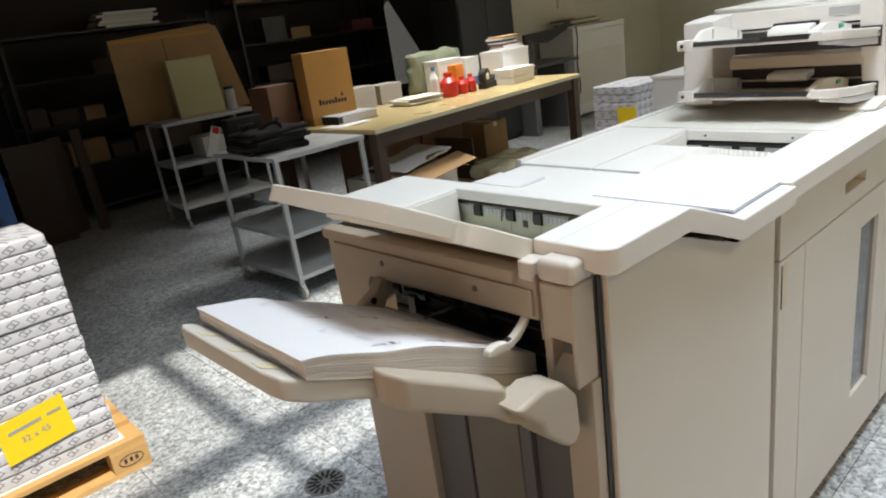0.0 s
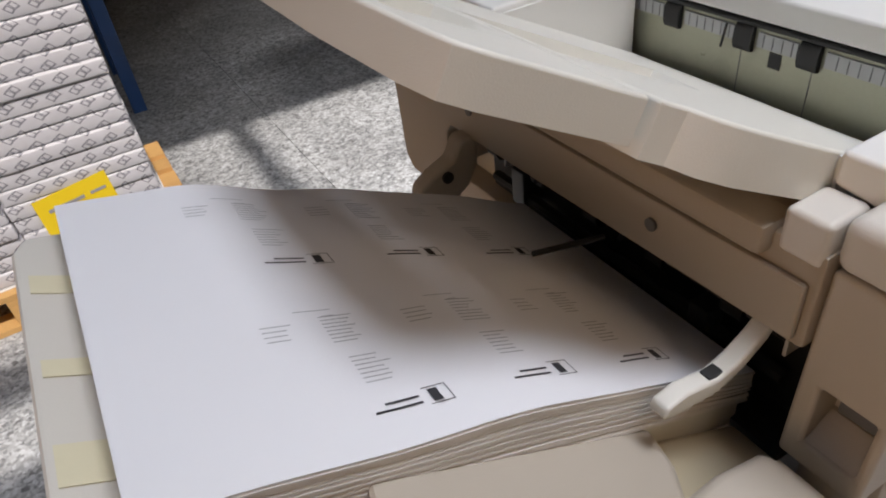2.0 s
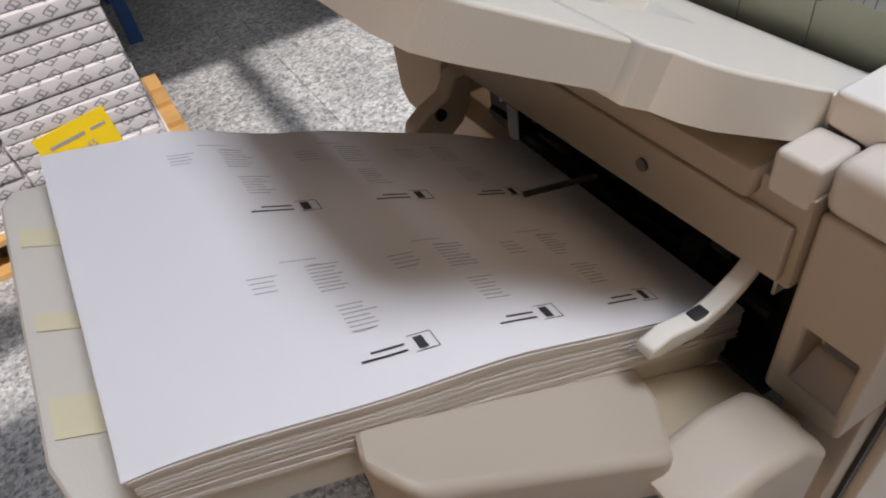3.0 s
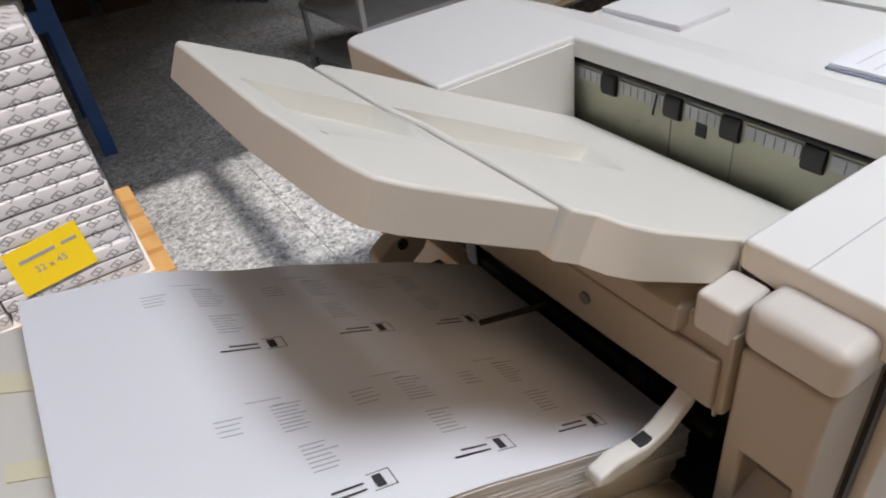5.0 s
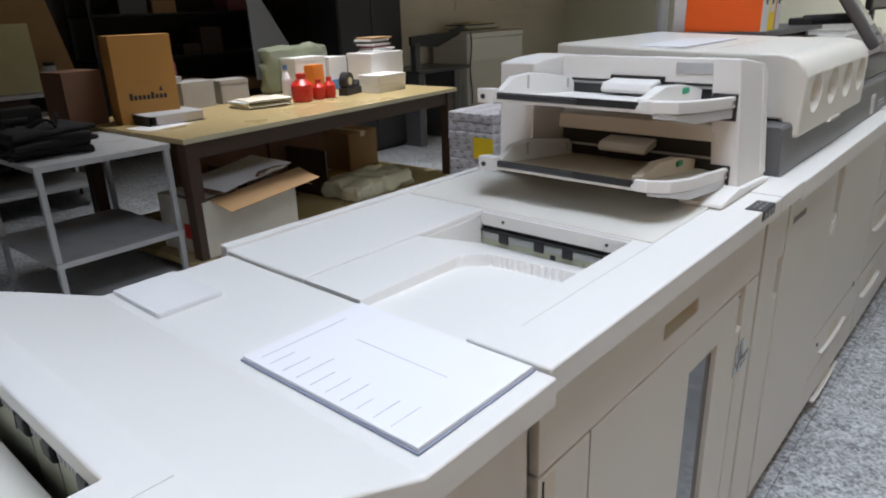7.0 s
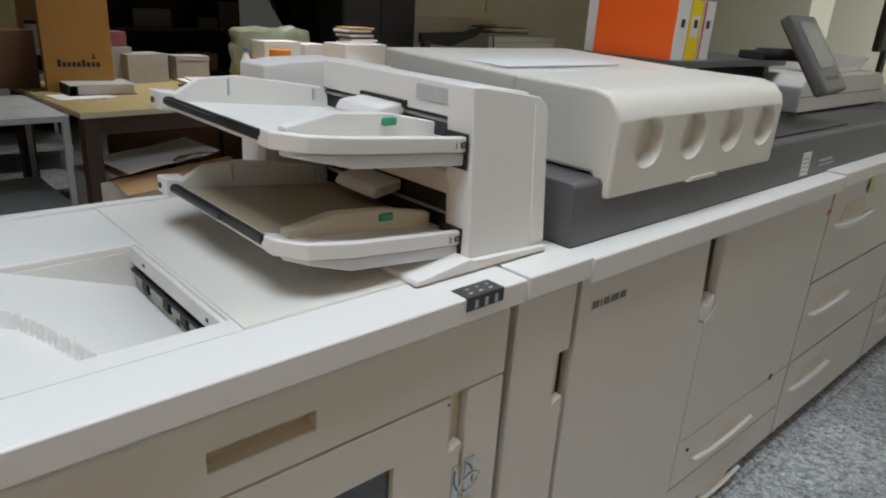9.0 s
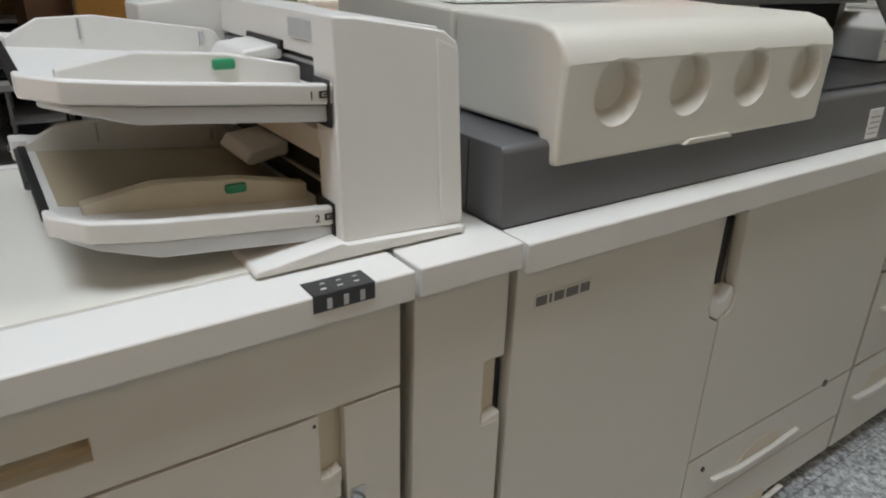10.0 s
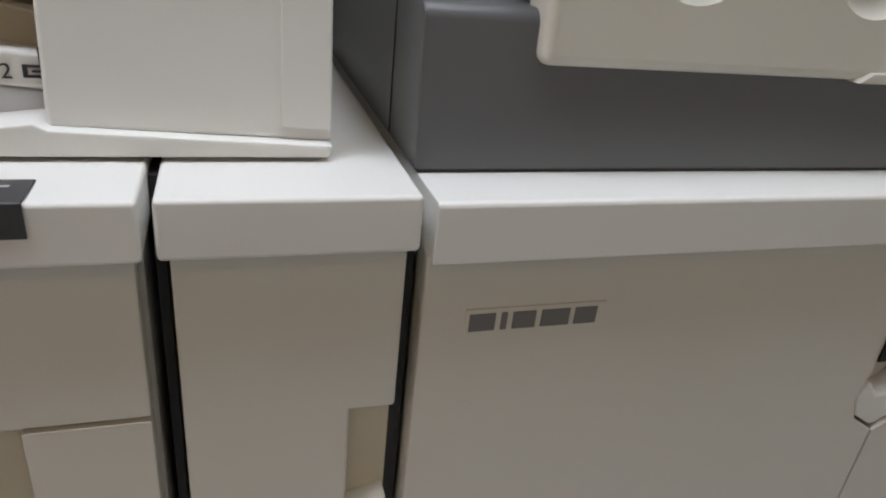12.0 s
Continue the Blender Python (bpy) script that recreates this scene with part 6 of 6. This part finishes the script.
cb = thing("cream_parcel", "pale yellow wrapped block standing on the trolley", "parcel", (2.70, 6.62, 1.021), turn=-10)
part("block", moved(box(0, 0.44, 0, 0.12, 0, 0.56, 0.01), pose(0, 0, 0, -10, 0, 0)), CREAM, cb)
cn = thing("steel_can", "grey metal can beside the pale block", "can", (3.24, 6.62, 1.021))
part("can", rod((0, 0, 0), (0, 0, 0.2), 0.05, 18, bev=0.004), STEEL, cn)
part("lid", rod((0, 0, 0.2), (0, 0, 0.23), 0.045, 18, bev=0.004), BLACK, cn)
cs = thing("white_case", "tilted white box with a red square on the lower shelf", "box", (2.79, 6.5, 0.621), turn=-4)
part("box", box(0.02, 0.5, 0.03, 0.4, 0, 0.2, 0.004), CARTON_WHITE, cs)
part("leaning_card", moved(box(0, 0.1, 0, 0.01, 0, 0.3, 0.001), Matrix.Translation((0.02, 0.01, 0.02)) @ pose(0, 0, 0, 0, 22, 0)), BOXWHITE, cs)
part("red_square", moved(box(0.02, 0.08, -0.002, 0, 0.23, 0.29, 0), Matrix.Translation((0.02, 0.01, 0.02)) @ pose(0, 0, 0, 0, 22, 0)), RED, cs)


def rack(at, w, d, h, n, label, fill, seed, mat=DARKMETAL, turn=0):
    r = random.Random(seed)
    t = thing("storage_rack", label, "rack", at, turn=turn)
    for x in (0.02, w - 0.02):
        for y in (0.02, d - 0.02):
            part("post", box(x - 0.02, x + 0.02, y - 0.02, y + 0.02, 0, h, 0.002), mat, t)
    for k in range(n):
        z = 0.12 + k * (h - 0.2) / max(1, n - 1)
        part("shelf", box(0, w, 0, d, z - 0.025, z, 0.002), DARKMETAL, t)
    base = Matrix.Translation(at) @ pose(0, 0, 0, 0, 0, turn)
    for k in range(n):
        z = 0.12 + k * (h - 0.2) / max(1, n - 1)
        x = 0.08 if k < n - 1 or h > 2.1 else w
        while x < w - 0.3 and fill:
            bw, bh, bd = r.uniform(0.18, 0.45), r.uniform(0.1, 0.34), r.uniform(0.25, 0.4)
            if x + bw > w - 0.06:
                break
            if r.random() < fill:
                q = base @ Vector((x, 0.05 + r.uniform(0, 0.06), z + 0.001))
                b = thing("stored_box", "cardboard box on the storage rack, colour darkened for the gloom", "box", q, group="boxes on the racks", turn=turn)
                # mostly dark materials put the dimness into the cartons' colour
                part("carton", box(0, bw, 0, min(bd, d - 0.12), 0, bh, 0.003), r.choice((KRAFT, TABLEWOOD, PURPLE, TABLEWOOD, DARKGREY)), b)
            x += bw + r.uniform(0.01, 0.1)
    return t


rack((-1.2, 8.0, 0), 2.6, 0.6, 2.3, 5, "dark storage rack with cartons against the back wall", 0.6, 21)
rack((1.7, 8.3, 0), 2.3, 0.6, 2.08, 5, "dark storage rack with cartons behind the trolley", 0.7, 22)
tp = thing("paper_pile", "pile of white papers and folders on the dim rack", "papers", (2.75, 8.34, 2.001))
for k in range(6):
    part("folder", moved(box(0, 0.62, 0, 0.34, 0, 0.026, 0.002), Matrix.Translation((rb.uniform(-0.06, 0.06), rb.uniform(-0.03, 0.03), k * 0.028)) @ pose(0, 0, 0, 0, 0, rb.uniform(-5, 5))), (BOXWHITE, CARTON_WHITE, SHEET, BOXWHITE, CARTON_WHITE, SHEET)[k], tp)
rack((4.3, 8.2, 0), 2.4, 0.6, 2.2, 5, "dark storage rack behind the work table", 0.7, 23)
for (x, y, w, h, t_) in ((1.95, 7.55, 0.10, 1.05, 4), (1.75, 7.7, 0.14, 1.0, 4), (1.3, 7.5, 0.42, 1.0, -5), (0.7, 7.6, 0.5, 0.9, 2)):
    b = thing("leaning_board", "board leaning in the corner, its dimness put in dark brown", "board", (x, y, 0), turn=t_)
    # dark brown carries the dimness of the corner
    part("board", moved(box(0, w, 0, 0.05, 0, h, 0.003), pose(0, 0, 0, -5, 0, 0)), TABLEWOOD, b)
cab = thing("dark_cabinet", "tall black steel cabinet behind the table", "cabinet", (5.9, 5.95, 0))
part("body", box(0, 0.95, 0, 0.45, 0.05, 1.78, 0.005), DARKMETAL, cab)
part("door", box(0.01, 0.47, -0.018, -0.002, 0.08, 1.75, 0.003), DARKMETAL, cab)
part("door", box(0.48, 0.94, -0.018, -0.002, 0.08, 1.75, 0.003), DARKMETAL, cab)
part("handle", box(0.44, 0.46, -0.03, -0.018, 0.9, 1.05, 0.003), STEEL, cab)
part("plinth", box(0.02, 0.93, 0.03, 0.43, 0, 0.05, 0), BLACK, cab)
fp = thing("leaning_sheet", "grey curled sheet leaning behind the table", "sheet", (4.7, 5.75, 0.9), turn=10)
part("sheet", prism([(0, 0.1), (0.55, 0.1), (0.5, 0.35), (0.06, 0.95), (-0.02, 0.9)], "y", 0, 0.006, 0.001), GREY, fp)
part("easel", box(0.2, 0.24, 0.008, 0.05, -0.9, 0.5, 0.002), DARKMETAL, fp)


# ---- equipment behind the press ----
wc = thing("white_cabinet", "white office machine behind the press", "office machine", (3.47, 1.62, 0))
part("body", box(0, 0.75, 0, 0.41, 0.03, 1.13, 0.006), PLASTIC, wc)
part("top", box(-0.008, 0.758, -0.008, 0.418, 1.131, 1.15, 0.005), PLASTIC, wc)
part("front_door", box(0.03, 0.72, -0.014, -0.001, 0.1, 1.05, 0.003), PANEL, wc)
part("plinth", box(0.02, 0.73, 0.02, 0.39, 0, 0.03, 0), BLACK, wc)
pl2 = thing("wooden_pallet", "pine pallet carrying wrapped reams beside the white machine", "pallet", (3.85, 2.30, 0))
for i in range(4):
    part("top_board", box(0, 0.62, 0.02 + i * 0.14, 0.13 + i * 0.14, 0.10, 0.122, 0.002), WOOD, pl2)
for xx in (0, 0.26, 0.52):
    part("runner", box(xx, xx + 0.1, 0.02, 0.56, 0, 0.10, 0.002), WOOD, pl2)
for lay in range(17):
    for j in range(1):
        o2 = new("paper_ream", ream_data[0])
        o2.matrix_world = pose(3.93 + rr.uniform(-0.004, 0.004), 2.42 + rr.uniform(-0.004, 0.004), 0.123 + lay * 0.0535, 0, 0, rr.uniform(-1, 1))
        tagged(o2, "ream of paper in patterned wrapper beside the white machine", "paper ream", group="reams beside the white machine")
yl = thing("yellow_label", "yellow label on the smaller ream stack", "label", (3.925, 2.56, 0.78), turn=-90)
part("paper", box(0, 0.14, 0, 0.0012, 0, 0.12, 0), YELLOW, yl)


def old_copier(at, turn=0):
    c = thing("old_machine", "pale office machine with a cable against the wall", "office machine", at, turn=turn)
    part("body", box(0, 1.25, 0, 0.6, 0.05, 1.18, 0.012, 2), PLASTIC, c)
    part("lid", box(-0.01, 1.26, -0.01, 0.6, 1.182, 1.25, 0.012, 2), PLASTIC, c)
    part("panel", box(0.05, 1.2, -0.008, 0, 0.2, 0.9, 0.004), PANEL, c)
    part("cable", merge(*[rod((0.05 + 0.02 * math.sin(i), -0.02, 1.26 - i * 0.1), (0.05 + 0.02 * math.sin(i + 1), -0.02, 1.16 - i * 0.1), 0.008, 6) for i in range(9)]), BLACK, c)
    part("foot", merge(box(0.05, 0.15, 0.05, 0.15, 0, 0.05, 0), box(1.1, 1.2, 0.05, 0.15, 0, 0.05, 0), box(0.05, 0.15, 0.45, 0.55, 0, 0.05, 0), box(1.1, 1.2, 0.45, 0.55, 0, 0.05, 0)), BLACK, c)
    return c


old_copier((8.0, 5.9, 0))
pp = thing("paper_pile", "pile of papers and folders on the pale machine", "papers", (8.25, 6.1, 1.251))
for k in range(6):
    part("folder", moved(box(0, 0.7, 0, 0.32, 0, 0.018, 0.002), Matrix.Translation((rb.uniform(-0.05, 0.05), rb.uniform(-0.04, 0.02), k * 0.02)) @ pose(0, 0, 0, 0, 0, rb.uniform(-4, 4))), (CARTON_WHITE, DARKGREY, CREAM, SHEET, DARKGREY, CREAM)[k], pp)
arm = thing("guillotine_arm", "dark curved arm of a paper cutter", "paper cutter", (6.95, 5.6, 0))
part("table", box(-0.2, 0.75, 0, 0.7, 0.86, 0.90, 0.004), DARKGREY, arm)
for x in (-0.1, 0.55):
    part("leg", box(x, x + 0.1, 0.1, 0.6, 0, 0.86, 0.004), GREY, arm)
part("blade_arm", prism([(-0.25, 0.28), (0.2, 0.24), (0.6, 0.36), (0.72, 0.46), (0.66, 0.46), (0.4, 0.4), (-0.25, 0.38)], "y", 0.05, 0.09, 0.004, skew=lambda x, y, z: (x, y, z + 0.9)), BLACK, arm)
part("post", box(-0.2, -0.12, 0.04, 0.12, 0.9, 1.2, 0.003), DARKGREY, arm)
nb = thing("notice_board", "small framed notice on the cream wall", "notice", (9.2, 6.59, 2.0))
part("frame", box(0, 0.9, -0.02, 0, 0, 0.5, 0.004), TABLEWOOD, nb)
part("sheet", box(0.04, 0.86, -0.024, -0.02, 0.04, 0.46, 0), KRAFT, nb)
sd = thing("side_table", "pale side table with small papers near the end wall", "table", (7.6, 1.0, 0))
part("top", box(0, 1.2, 0, 0.7, 0.98, 1.02, 0.004), PLASTIC, sd)
for x in (0.05, 1.15):
    for y in (0.05, 0.65):
        part("leg", box(x - 0.025, x + 0.025, y - 0.025, y + 0.025, 0, 0.98, 0.002), STEEL, sd)
# blue rack beside the pallet
br = thing("blue_rack", "blue steel rack upright with cartons behind the pallet", "rack", (0.30, 4.35, 0))
for x in (-1.4, 0.43):
    for y in (0.0, 0.7):
        part("post", box(x - 0.035, x + 0.035, y - 0.03, y + 0.03, 0, 2.6, 0.003), BLUE, br)
for z in (0.78, 1.7):
    part("beam", box(-1.4, 0.40, -0.03, 0.0, z - 0.1, z, 0.002), BLUE, br)
    part("shelf", box(-1.4, 0.40, 0.03, 0.7, z - 0.02, z, 0.002), DARKMETAL, br)
for (x, w, h, mat) in ((0.34, 0.31, 0.19, CARTON_WHITE), (-0.3, 0.45, 0.34, KRAFT), (-0.85, 0.45, 0.4, CARTON_WHITE)):
    b = thing("stored_box", "cardboard box on the blue rack", "box", (x - 0.0, 4.42, 0.781), group="boxes on the blue rack")
    part("carton", box(0, w, 0, 0.4, 0, h, 0.004), mat, b)
    part("tape", box(w * 0.4, w * 0.6, -0.001, 0.401, h - 0.05, h + 0.001, 0), TAPE, b)
    part("red_mark", box(0.03, 0.09, -0.0015, 0, h * 0.5, h * 0.5 + 0.05, 0), RED, b)


# ---- floor ----
fl = tagged(part("floor", box(X0, X1, Y0, Y1, -0.1, -0.004, 0), GROUT, None, "", 0), "grey speckled terrazzo tile floor", "floor", kind="structure")


def rosette(x, y):
    """A flat round floor outlet with a ring of narrow slots."""
    g = thing("floor_outlet", "round slotted floor air outlet", "floor grille", (x, y, 0.0), group="floor outlets")
    part("plate", rod((0, 0, 0.0005), (0, 0, 0.003), 0.078, 32), OUTLET, g)
    for k in range(16):
        a = 2 * math.pi * k / 16
        r0, r1 = (0.02, 0.068) if k % 2 == 0 else (0.034, 0.068)
        c, s = math.cos(a), math.sin(a)
        part("slot", moved(box(r0, r1, -0.006, 0.006, 0.0031, 0.0036, 0), Matrix.Rotation(a, 4, "Z")), BLACK, g)
    return g


for x, y in ((1.10, 2.05), (0.77, 2.055), (1.115, 1.73), (0.775, 1.735)):
    rosette(x, y)

# tiles: each near one is a piece of its own on shared mesh data
TS, GAP, TX, TY = 0.60, 0.0025, 1.255, 0.63
bm_t = box(GAP / 2, TS - GAP / 2, GAP / 2, TS - GAP / 2, -0.004, 0.0, 0.0)
tile_data = finish(bm_t, "tile", TERRAZZO, 0)
far = bmesh.new()
for i in range(-10, 19):
    for j in range(-8, 16):
        x, y = TX + i * TS, TY + j * TS
        if x + TS < X0 or x > X1 or y + TS < Y0 or y > Y1:
            continue
        if -1.2 < x < 6.6 and -0.7 < y < 7.0:
            tl = new("tile", tile_data)
            tl.location = (x, y, 0)
            tl.parent = fl
        else:
            for q in ((x, y, x + TS, y + TS),):
                a, b, c, d = max(q[0], X0) + GAP / 2, max(q[1], Y0) + GAP / 2, min(q[2], X1) - GAP / 2, min(q[3], Y1) - GAP / 2
                if c > a and d > b:
                    far.faces.new([far.verts.new(v) for v in ((a, b, 0), (c, b, 0), (c, d, 0), (a, d, 0))])
rest = part("far_tiles", far, TERRAZZO, fl, "", 0)
rest["kind"] = "stuff"
